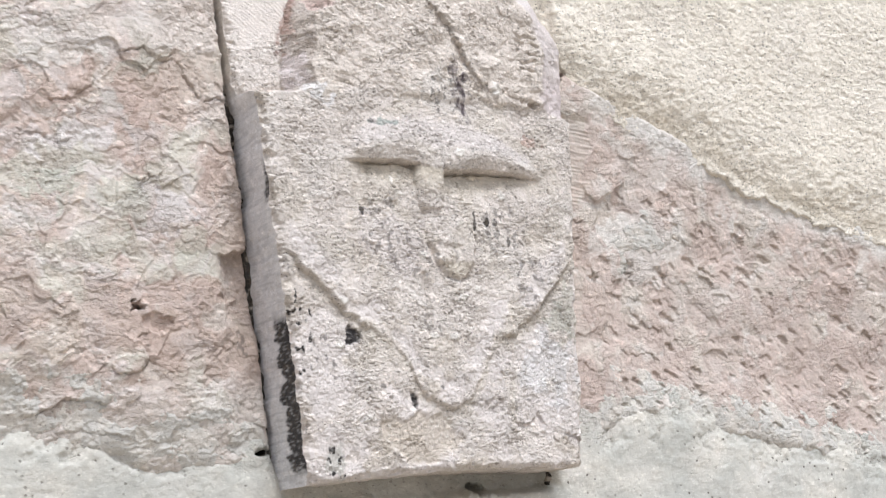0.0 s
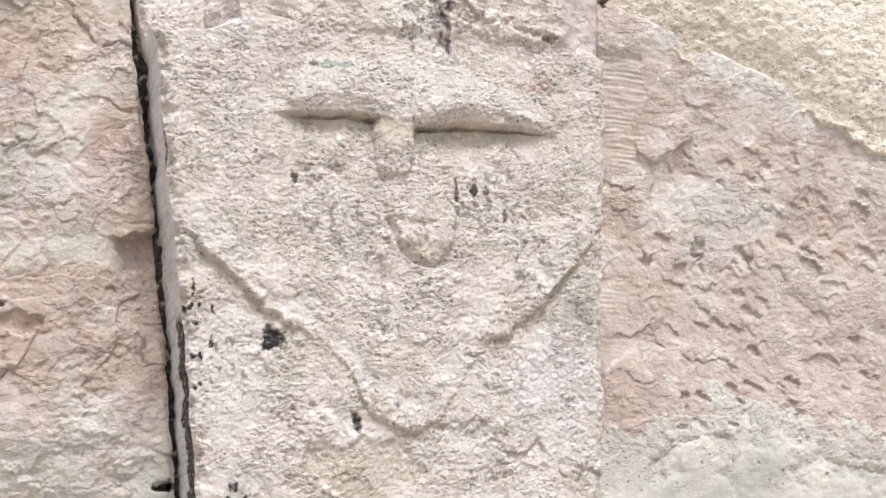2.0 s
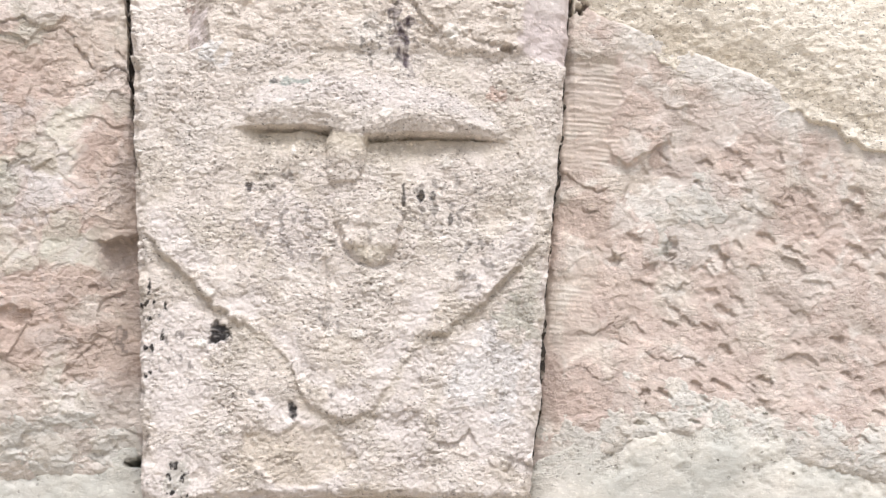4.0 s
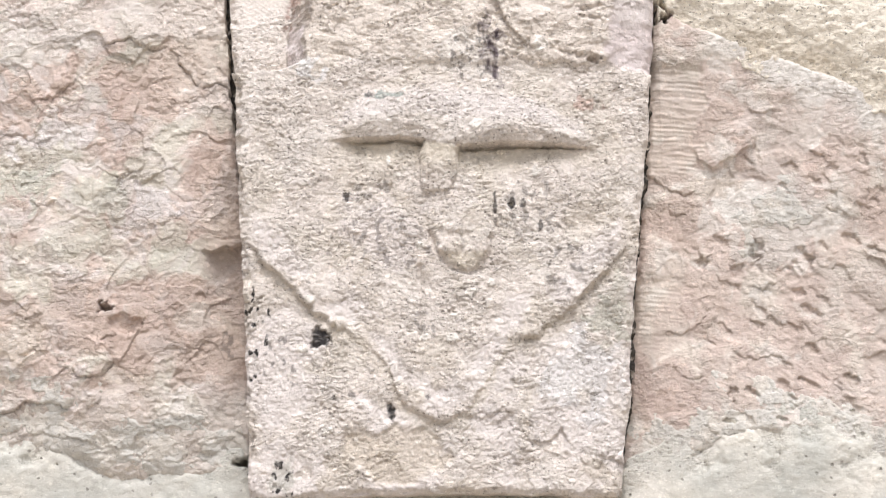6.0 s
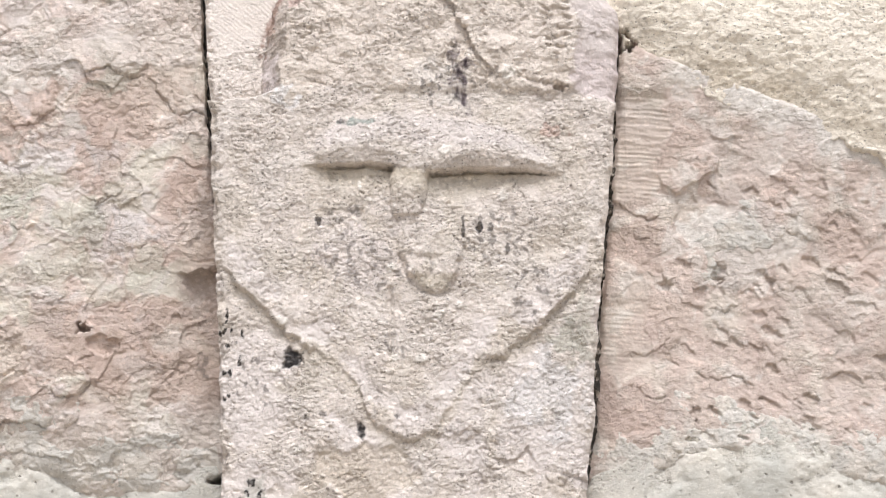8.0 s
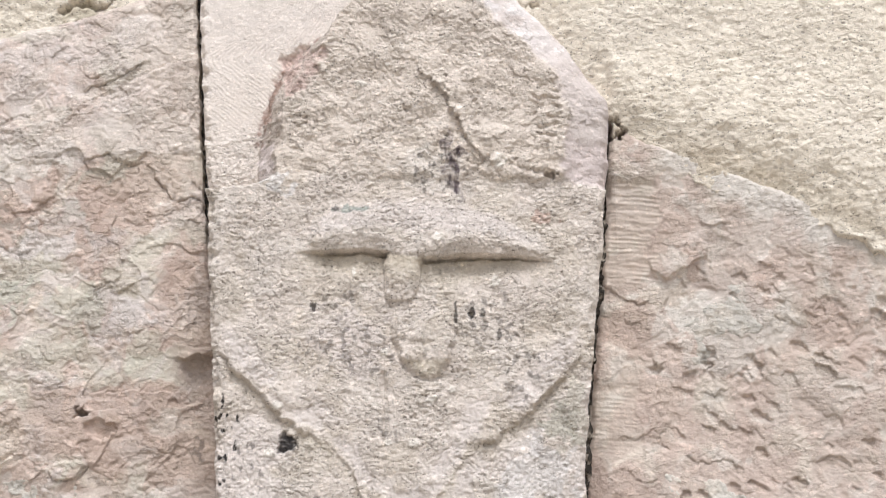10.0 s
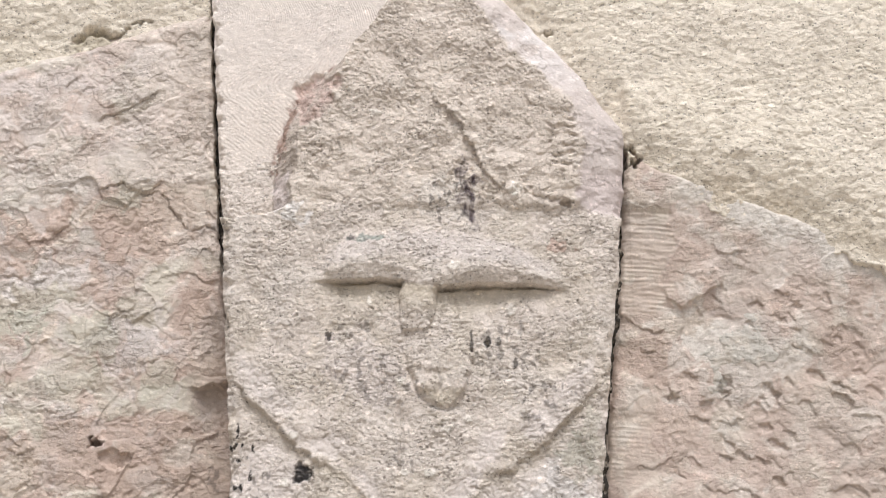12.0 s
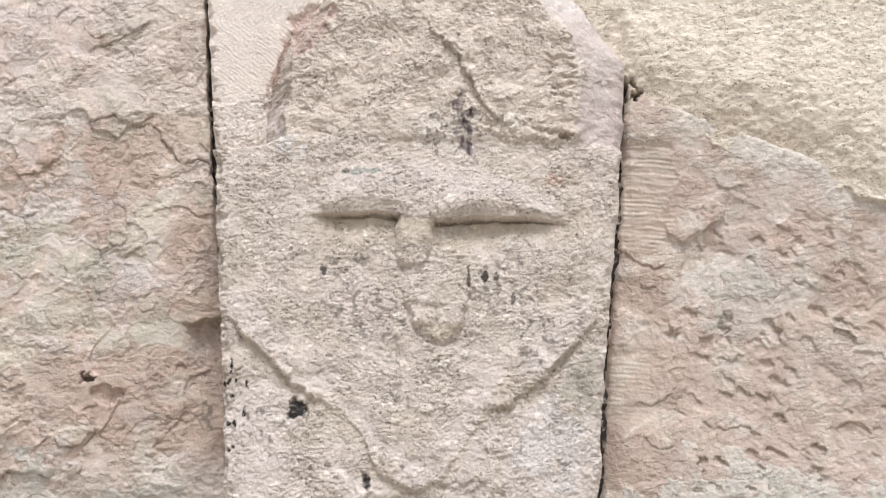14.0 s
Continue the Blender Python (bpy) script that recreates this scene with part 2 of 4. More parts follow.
# ---- meshes ----
def mesh_from(name, co, quads, tint, material, parent=None):
    used, quads = np.unique(quads, return_inverse=True)
    co, tint, quads = np.asarray(co)[used], np.asarray(tint)[used], quads.reshape(-1, 4)
    me = bpy.data.meshes.new(name)
    me.vertices.add(len(co))
    me.vertices.foreach_set("co", np.asarray(co, np.float32).ravel())
    me.loops.add(quads.size)
    me.loops.foreach_set("vertex_index", quads.astype(np.int32).ravel())
    me.polygons.add(len(quads))
    me.polygons.foreach_set("loop_start", np.arange(0, quads.size, 4, dtype=np.int32))
    me.polygons.foreach_set("use_smooth", np.ones(len(quads), bool))
    me.update(calc_edges=True)
    att = me.attributes.new("tint", "FLOAT_COLOR", "POINT")
    rgba = np.ones((len(co), 4), np.float32)
    rgba[:, :tint.shape[-1]] = np.clip(tint, 0.01, 1.0)
    att.data.foreach_set("color", rgba.ravel())
    me.materials.append(material)
    ob = new(name, me)
    ob.parent = parent
    return ob


def sheet_quads(rows, cols, first=0):
    i = np.arange(rows * cols).reshape(rows, cols) + first
    return np.stack([i[:-1, :-1], i[:-1, 1:], i[1:, 1:], i[1:, :-1]], -1).reshape(-1, 4)


def block(name, x, y, z, tint, material, depth, parent=None, sides="lrbt", keep=None):
    """A relief with x, y, z arrays (rows go up, columns to the right), closed by sides that run back to the given depth."""
    rows, cols = x.shape
    co = [np.stack([x, y, z], -1).reshape(-1, 3)]
    cl = [tint.reshape(-1, tint.shape[-1])]
    quads = sheet_quads(rows, cols)
    if keep is not None:
        quads = quads[(keep[:-1, :-1] | keep[1:, 1:]).ravel()]
    faces, first = [quads], rows * cols
    edges = {"l": np.s_[::-1, 0], "r": np.s_[:, -1], "b": np.s_[0, :], "t": np.s_[-1, ::-1]}
    for s in sides:
        ex, ey, ez, ec = x[edges[s]], y[edges[s]], z[edges[s]], tint[edges[s]]
        n = max(4, int(abs(depth - ey.mean()) / 0.002))
        f = np.linspace(0, 1, n)[:, None]
        wob = 0.0006 * fbm(ex + ez, f * 0.06 + 0 * ex, 0.006, 3, 77) * (f > 0) * (f < 1)
        sx = ex + wob * (s in "lr") + 0 * f
        sz = ez + wob * (s in "bt") + 0 * f
        sy = ey + (depth - ey) * f
        co.append(np.stack([sx, sy, sz], -1).reshape(-1, 3))
        cl.append(np.broadcast_to(ec, (n, *ec.shape)).reshape(-1, tint.shape[-1]))
        faces.append(sheet_quads(n, len(ex), first)[:, ::-1])
        first += n * len(ex)
    return mesh_from(name, np.concatenate(co), np.concatenate(faces), np.concatenate(cl), material, parent)


def box(name, x0, x1, y0, y1, z0, z1, material, parent=None):
    bm = bmesh.new()
    bmesh.ops.create_cube(bm, size=1, matrix=Matrix.LocRotScale(((x0 + x1) / 2, (y0 + y1) / 2, (z0 + z1) / 2), None, (x1 - x0, y1 - y0, z1 - z0)))
    me = bpy.data.meshes.new(name)
    bm.to_mesh(me)
    bm.free()
    me.materials.append(material)
    ob = new(name, me)
    ob.parent = parent
    return ob


# ---- plan of the stones: metres from the middle of the carved face ----
KEY_L = [(-0.190, 0.46), (-0.184, 0.354), (-0.179, 0.275), (-0.173, 0.178), (-0.165, 0.150), (-0.162, 0.079), (-0.156, -0.021), (-0.152, -0.100), (-0.150, -0.185)]
KEY_R = [(-0.02, 0.46), (0.082, 0.347), (0.128, 0.297), (0.171, 0.236), (0.172, 0.222), (0.169, 0.173), (0.165, 0.149), (0.161, 0.102), (0.155, 0.057), (0.149, 0.003), (0.143, -0.045), (0.139, -0.106), (0.133, -0.148), (0.129, -0.185)]
JOINT_L = [(-0.192, 0.46), (-0.187, 0.357), (-0.181, 0.234), (-0.1765, 0.158), (-0.1690, 0.089), (-0.1640, 0.032), (-0.1598, -0.051), (-0.1565, -0.146), (-0.155, -0.24)]
JOINT_R = [(0.180, 0.26), (0.173, 0.194), (0.1670, 0.113), (0.1599, 0.057), (0.1538, 0.003), (0.1480, -0.045), (0.1438, -0.106), (0.1374, -0.150), (0.133, -0.26)]
TOP = [(-0.75, 0.19), (-0.5, 0.275), (-0.369, 0.312), (-0.295, 0.328), (-0.25, 0.340), (-0.188, 0.358), (-0.185, 0.47), (-0.035, 0.47), (0.082, 0.345), (0.127, 0.296),
       (0.172, 0.232), (0.177, 0.204), (0.202, 0.188), (0.264, 0.164), (0.319, 0.140), (0.386, 0.109), (0.45, 0.082), (0.6, 0.04), (0.8, -0.03)]
BOTTOM = [(-0.75, -0.10), (-0.355, -0.117), (-0.296, -0.122), (-0.272, -0.138), (-0.164, -0.145), (-0.150, -0.1815), (0.129, -0.1815), (0.139, -0.159), (0.177, -0.142),
          (0.222, -0.121), (0.27, -0.118), (0.342, -0.141), (0.552, -0.183), (0.8, -0.24)]

PINK, ROSE, CREAM, BUFF, PALE = (0.58, 0.478, 0.418), (0.535, 0.42, 0.362), (0.65, 0.585, 0.505), (0.50, 0.44, 0.36), (0.70, 0.655, 0.60)
PLASTER, SOOT_SHADE = (0.755, 0.70, 0.605), (0.035, 0.032, 0.032)


def grid(left, right, bottom, top, nx, nz, bend=1.0):
    """Places of a sheet between two side lines (x over z); a bend above 1 sets them closer on the left."""
    u, v = np.meshgrid(np.linspace(0, 1, nx, dtype=np.float32) ** bend, np.linspace(0, 1, nz, dtype=np.float32))
    z = bottom + (top - bottom) * v
    return left(z) + (right(z) - left(z)) * u, z


def rim(u, reach, sag):
    """Rounded, chipped edge: how far the face falls back at a distance u from the side."""
    return sag * np.clip(1 - u / reach, 0, 1) ** 2


# ---- the wall and the ground ----
wall = box("wall_core", -4.5, 4.5, 0.11, 0.55, 0, 5.2, M_WALL)
tagged(wall, "plain cream plastered wall behind the arch stones", "wall", kind="structure")
X0, X1, ZB, ZT = -0.47, 0.74, -0.30, 0.47
for nm, bx in (("wall_left", (-4.5, X0, 0, 5.2)), ("wall_right", (X1, 4.5, 0, 5.2)), ("wall_below", (X0, X1, 0, Z0 + ZB)), ("wall_above", (X0, X1, Z0 + ZT, 5.2))):
    tagged(box(nm, bx[0], bx[1], 0.0, 0.107, bx[2], bx[3], M_WALL), "plain cream plaster around the arch", "wall", kind="structure")
# ground sheet out of view, there to bounce light up the wall
bm = bmesh.new()
bmesh.ops.create_grid(bm, x_segments=40, y_segments=40, size=400)
me = bpy.data.meshes.new("ground")
bm.to_mesh(me)
bm.free()
me.materials.append(M_GROUND)
tagged(new("ground", me), "plain ground out of view, added to bounce light at the wall", "ground", kind="structure")


def plaster_sheet():
    x, z = np.meshgrid(np.linspace(X0, X1, 860, dtype=np.float32), np.linspace(ZB, ZT, 560, dtype=np.float32))
    rag = 0.0065 * fbm(x, z, 0.03, 5, 300, 0.6)
    up, down = z - line(TOP, x), line(BOTTOM, x) - z
    # the rag fades out beside the carved block, where the plaster meets a sawn edge
    out = np.maximum(up, down) + rag * np.where(up > down, 1.0, np.where((x > -0.155) & (x < 0.133), 0.25, 3.6)) * smooth(0.01, 0.04, np.minimum(abs(x + 0.17), abs(x - 0.15)))
    h = 0.0028 * fbm(x, z, 0.12, 2, 320) + 0.0006 * fbm(x, z, 0.012, 4, 330)
    grains = facets(x, z, 0.004, 340, tilt=0.5, step=0.9)
    high = up > down
    h = h + np.where(high, 0.0010, 0.00008) * grains
    # coarse drag marks of the float
    h = h + np.where(high, 0.0006, 0.00008) * fbm(x * 0.55 + z * 0.2, z + x * 0.1, 0.006, 3, 345)
    # above the arch the coat swells and curls back to the stones
    swell = np.where(high & (x > 0), 0.010, 0.006) * smooth(0.0, 0.07, out) - 0.003
    low = 0.0060 * smooth(-0.016, 0.034, out) - 0.0066
    h = h + np.where(high, swell, low)
    h = h - 0.05 * np.where(high, smooth(-0.001, -0.010, out), smooth(-0.010, -0.022, out))
    d, run, _ = along(x, z, [(0.172, 0.222), (0.181, 0.211), (0.190, 0.202), (0.204, 0.187)])
    gape = 0.0062 - 0.0052 * run ** 0.7
    h = h - 0.085 * smooth(gape, gape - 0.0022, d + 0.005 * fbm(x, z, 0.010, 5, 360, 0.6))
    tx, tz = x + 0.005 * fbm(x, z, 0.016, 5, 365, 0.6), z + 0.005 * fbm(x, z, 0.016, 5, 364, 0.6)
    d, run, _ = along(tx, tz, [(-0.306, 0.340), (-0.290, 0.346), (-0.272, 0.344), (-0.262, 0.353), (-0.238, 0.356)])
    h = h - 0.010 * smooth(0.0060 - 0.0045 * smooth(0.4, 0.6, run), 0.0008, d)
    h = h - 0.007 * blot(x, z, 0.112, 0.332, 0.005, 0.0022, 366, 0.8)
    h = h - 0.03 * blot(x, z, 0.054, -0.189, 0.009, 0.006, 367)
    # the coat is hollow under the foot of the carved block
    hollow = smooth(-0.197, -0.187, z + 0.005 * fbm(x, z, 0.025, 4, 368)) * smooth(-0.15, -0.13, x) * smooth(0.136, 0.120, x) * (~high)
    h = h - hollow * (0.007 + 0.014 * smooth(-0.03, 0.03, x))
    h = h - 0.03 * blot(x, z, -0.1635, -0.1445, 0.007, 0.004, 369)
    col = full(PLASTER, x)
    col = mix(col, PALE, smooth(-0.3, 0.6, fbm(x, z, 0.09, 4, 370)) * 0.6)
    col = mix(col, (0.86, 0.785, 0.66), np.where(high, 0.75, 0.0))
    # olive shade around the left crack, put into the colour
    col = mix(col, (0.42, 0.37, 0.27), 0.6 * blot(x, z, -0.298, 0.340, 0.026, 0.009, 379, 0.9))
    col = mix(col, BUFF, smooth(0.15, 0.7, fbm(x, z, 0.03, 4, 375)) * 0.15)
    col = mix(col, (0.50, 0.42, 0.31), np.where(high & (x > 0.19), smooth(0.004, 0.014, out) * smooth(0.042, 0.02, out), 0) * (0.38 + 0.4 * fbm(x, z, 0.04, 3, 377)))
    col = mix(col, (0.495, 0.488, 0.438), np.where(~high, 0.95, 0) * (0.8 + 0.45 * fbm(x, z, 0.05, 3, 378)))
    col = mix(col, (0.45, 0.40, 0.33), np.where(high, 0.3, 0.0) * pits(x, z, 0.006, 380, 0.3, 0.3))
    ob = block("wall_plaster", x, -h, z + Z0, masked(col, np.where(high, 0.8 + 0.4 * fbm(x, z, 0.05, 2, 382), 0.18 + 0.5 * smooth(0.016, -0.002, out + rag))), M_PLASTER, 0.10, keep=out > -0.03)
    tagged(ob, "grainy cream lime plaster around the arch stones, cracked at the carved block", "plaster", kind="structure")


def smear(stone, x, z, h, reach, seed):
    """Thin lime plaster left on a stone where reach is above 0."""
    y = -h - 0.0004 * smooth(0.0, 0.008, reach) - 0.0003 * smooth(-0.2, 0.5, fbm(x, z, 0.006, 3, seed)) * (reach > 0.001) + 0.0006 * (reach < 0.0006)
    col = full((0.555, 0.53, 0.48), x)
    col = mix(col, CREAM, smooth(-0.2, 0.5, fbm(x, z, 0.02, 4, seed + 3)) * 0.5)
    keep = reach > 0
    ob = block("lime_smear", x, y, z + Z0, masked(col, np.full(x.shape, 0.42)), M_PLASTER, 0.10, stone, sides="", keep=keep)
    tagged(ob, "thin off-white lime plaster smeared over the stone")


def stone_left():
    x, z = grid(lambda q: np.full(q.shape, -0.46), lambda q: line(JOINT_L, q, 1) - 0.0006 + 0.0014 * fbm(q, q * 0, 0.03, 5, 99, 0.5), -0.22, 0.40, 390, 800)
    edge = line(JOINT_L, z, 1) - x
    x = x + (edge < 0.002) * 0.0008 * fbm(x, z, 0.01, 3, 100)
    wx, wz = x + 0.012 * fbm(x, z, 0.03, 3, 101), z + 0.012 * fbm(x, z, 0.03, 3, 104)
    h = 0.004 * fbm(x, z, 0.16, 2, 107)
    # flaking planes at three sizes, with sharp lower lips
    h = h + 0.13 * terrace(0.012 * fbm(wx * 0.8 - wz * 0.15, wz * 1.2, 0.075, 5, 110, 0.5), 0.0048, 0.12) + 0.0018 * facets(x, z, 0.05, 113, 0.6, step=0.3) + 0.0012 * fbm(x, z, 0.03, 3, 112)
    broken = 0.25 + 0.9 * smooth(-0.25, 0.35, fbm(wx, wz, 0.05, 3, 118))
    h = h + broken * (0.0009 * facets(x * 0.7, z * 1.2, 0.022, 115, 0.45, step=0.5) + 0.0005 * facets(x * 0.8, z * 1.15, 0.009, 120, 0.45) + 0.0006 * fbm(x, z, 0.005, 3, 125))
    h = h + 0.10 * broken * terrace(0.004 * fbm(x * 0.7, z * 1.2, 0.02, 3, 124), 0.0022, 0.15)
    jx, jz = x + 0.0018 * fbm(x, z, 0.008, 4, 127, 0.6), z + 0.0018 * fbm(x, z, 0.008, 4, 129, 0.6)
    h = ledges(h, jx, jz, (
        ([(-0.284, 0.196), (-0.278, 0.200), (-0.268, 0.203), (-0.259, 0.204), (-0.250, 0.197), (-0.238, 0.195), (-0.229, 0.197), (-0.222, 0.192), (-0.217, 0.180), (-0.207, 0.168), (-0.200, 0.160)], 0.0030, 0.045, 0.0035),
        ([(-0.200, 0.160), (-0.191, 0.165), (-0.182, 0.164), (-0.172, 0.157)], 0.0020, 0.012, 0.003),
        ([(-0.346, 0.154), (-0.337, 0.156), (-0.320, 0.158), (-0.314, 0.163), (-0.306, 0.168), (-0.302, 0.177)], 0.0032, 0.028, 0.0025),
        ([(-0.284, 0.262), (-0.278, 0.269), (-0.270, 0.268), (-0.255, 0.276), (-0.240, 0.282), (-0.228, 0.291)], 0.0030, 0.020, 0.002),
        ([(-0.300, 0.230), (-0.289, 0.247), (-0.277, 0.251)], 0.0024, 0.014, 0.001), ([(-0.360, 0.236), (-0.342, 0.243), (-0.328, 0.240)], 0.0018, 0.014, 0.001),
        ([(-0.302, -0.066), (-0.296, -0.075), (-0.281, -0.076), (-0.272, -0.070), (-0.267, -0.060)], 0.0034, 0.014, 0.002),
        ([(-0.316, -0.076), (-0.312, -0.073), (-0.302, -0.066)], 0.0028, 0.012, 0.001), ([(-0.280, -0.048), (-0.273, -0.044), (-0.262, -0.040)], 0.0022, 0.010, 0.001),
        ([(-0.372, -0.110), (-0.358, -0.104), (-0.348, -0.102), (-0.337, -0.095), (-0.321, -0.095), (-0.299, -0.102)], 0.0042, 0.016, 0.002),
        ([(-0.345, -0.121), (-0.320, -0.120), (-0.294, -0.124), (-0.280, -0.130)], 0.0028, 0.010, 0.001),
        ([(-0.288, 0.100), (-0.280, 0.093), (-0.270, 0.089), (-0.261, 0.089), (-0.252, 0.094)], 0.0020, 0.016, 0.0012),
        ([(-0.340, 0.070), (-0.333, 0.065), (-0.325, 0.066), (-0.318, 0.070)], 0.0024, 0.012, 0.0015), ([(-0.194, 0.138), (-0.191, 0.142), (-0.184, 0.145), (-0.178, 0.141)], 0.0024, 0.010, 0.001),
        ([(-0.372, 0.128), (-0.352, 0.126), (-0.338, 0.119), (-0.322, 0.122)], 0.0020, 0.014, 0.001), ([(-0.320, 0.010), (-0.306, 0.004), (-0.288, 0.008)], 0.0020, 0.014, 0.001),
        ([(-0.250, 0.052), (-0.236, 0.046), (-0.222, 0.050)], 0.0016, 0.012, 0.001), ([(-0.355, -0.020), (-0.340, -0.027), (-0.322, -0.022)], 0.0020, 0.012, 0.001),
        ([(-0.345, -0.058), (-0.332, -0.052), (-0.318, -0.056)], 0.0022, 0.012, 0.001)))
    h = h - 0.014 * blot(x, z, -0.2755, -0.019, 0.0055, 0.004, 131, 0.8) - 0.004 * blot(x, z, -0.258, -0.034, 0.014, 0.008, 133)
    h = h - 0.03 * blot(x, z, -0.1635, -0.1445, 0.007, 0.004, 369)
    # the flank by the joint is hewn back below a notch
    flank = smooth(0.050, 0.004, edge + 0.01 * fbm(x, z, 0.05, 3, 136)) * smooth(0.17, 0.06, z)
    h = h - 0.005 * flank
    notch = z + 0.16 * (edge - 0.012) + 0.004 * fbm(x, z, 0.015, 3, 137)
    h = h - 0.012 * smooth(0.040, 0.018, edge) * smooth(0.030, 0.0275, notch) * smooth(-0.07, 0.01, z)
    h = h - rim(edge + 0.002 * fbm(x, z, 0.02, 3, 138), 0.005, 0.004)
    h = h - 0.03 * smooth(-0.004, 0.03, z - line(TOP, x)) - 0.016 * smooth(0.004, 0.04, line(BOTTOM, x) - z)
    col = full(PINK, x)
    col = mix(col, CREAM, smooth(-0.15, 0.35, fbm(wx, wz, 0.055, 5, 140)) * 0.75)
    col = mix(col, PALE, smooth(0.05, 0.3, fbm(wx, wz * 1.6, 0.022, 5, 146)) * 0.55)
    col = mix(col, ROSE, smooth(0.08, 0.4, fbm(wx, wz, 0.06, 5, 150)) * 0.55)
    col = mix(col, (0.58, 0.575, 0.49), smooth(0.0, 0.4, fbm(wx, wz, 0.06, 5, 155)) * 0.6)
    col = mix(col, (0.67, 0.63, 0.61), smooth(0.10, 0.40, fbm(wx, wz * 1.4, 0.035, 5, 156)) * 0.45)
    # pale spalls, greenish growth and bare rose stone
    for cx, cz, rx, rz, tone, f in ((-0.318, 0.125, 0.035, 0.014, (0.70, 0.66, 0.64), 0.7), (-0.325, 0.205, 0.030, 0.022, (0.69, 0.655, 0.60), 0.7), (-0.250, 0.060, 0.030, 0.016, (0.70, 0.66, 0.64), 0.7),
                                    (-0.285, 0.075, 0.022, 0.020, (0.57, 0.57, 0.48), 0.5), (-0.340, 0.085, 0.020, 0.016, (0.57, 0.59, 0.50), 0.6), (-0.225, 0.030, 0.026, 0.016, (0.58, 0.58, 0.49), 0.5),
                                    (-0.250, 0.165, 0.045, 0.024, (0.54, 0.42, 0.36), 0.8), (-0.315, 0.178, 0.016, 0.012, (0.50, 0.395, 0.335), 0.6), (-0.235, -0.030, 0.040, 0.045, (0.50, 0.395, 0.335), 0.75),
                                    (-0.215, 0.230, 0.030, 0.030, (0.66, 0.61, 0.55), 0.6), (-0.300, 0.300, 0.060, 0.014, (0.64, 0.58, 0.55), 0.6), (-0.240, 0.320, 0.040, 0.012, (0.68, 0.65, 0.62), 0.7)):
        col = mix(col, tone, f * blot(wx, wz, cx, cz, rx, rz, int(1000 * abs(cx) + 700 * abs(cz)), 0.8))
    col = mix(col, (0.50, 0.405, 0.345), smooth(0.10, -0.03, z) * smooth(-0.4, 0.3, fbm(wx, wz, 0.04, 4, 157)) * 0.6)
    # rose tone of the hewn flank and its recess shade, both as colour
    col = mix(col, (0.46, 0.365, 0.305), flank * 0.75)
    col = mix(col, CREAM, smooth(0.10, 0.19, z) * smooth(0.12, 0.02, edge) * 0.55)
    col = mix(col, PALE, smooth(-0.07, -0.12, z + 0.02 * fbm(x, z, 0.03, 4, 158)) * 0.7)
    col = mix(col, (0.67, 0.61, 0.57), smooth(0.0, 0.5, smooth(0.16, 0.26, z) + 0.8 * fbm(wx, wz, 0.05, 5, 159) - 0.2) * 0.4)
    col = mix(col, (0.20, 0.17, 0.15), 0.7 * blot(x, z, -0.177, -0.052, 0.004, 0.008, 163, 1.2))
    col = col * (np.array((0.945, 0.928, 0.915), np.float32) + 0.07 * fbm(wx, wz, 0.03, 4, 161)[..., None])
    col = masked(col, 0.55 + 0.5 * fbm(wx, wz, 0.04, 3, 164))
    # its middle swells out of the wall, away from the joint and the plaster
    out = 0.0105 * smooth(0.004, 0.07, edge) * smooth(0.015, -0.06, line(BOTTOM, x) - z) * smooth(0.01, -0.06, z - line(TOP, x))
    near = 1 - out / 1.25
    sx, sz, sh = 0.06 + (x - 0.06) * near, -0.21 + (z + 0.21) * near, h + out
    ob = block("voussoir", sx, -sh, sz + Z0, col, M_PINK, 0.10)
    smear(ob, sx, sz, sh, 0.02 - abs(line(BOTTOM, x) + 0.006 - z) + 0.030 * fbm(x, z, 0.03, 5, 160, 0.6), 162)
    tagged(ob, "rough pink and cream limestone arch block with flaking cracked face", "stone block", "arch stones")


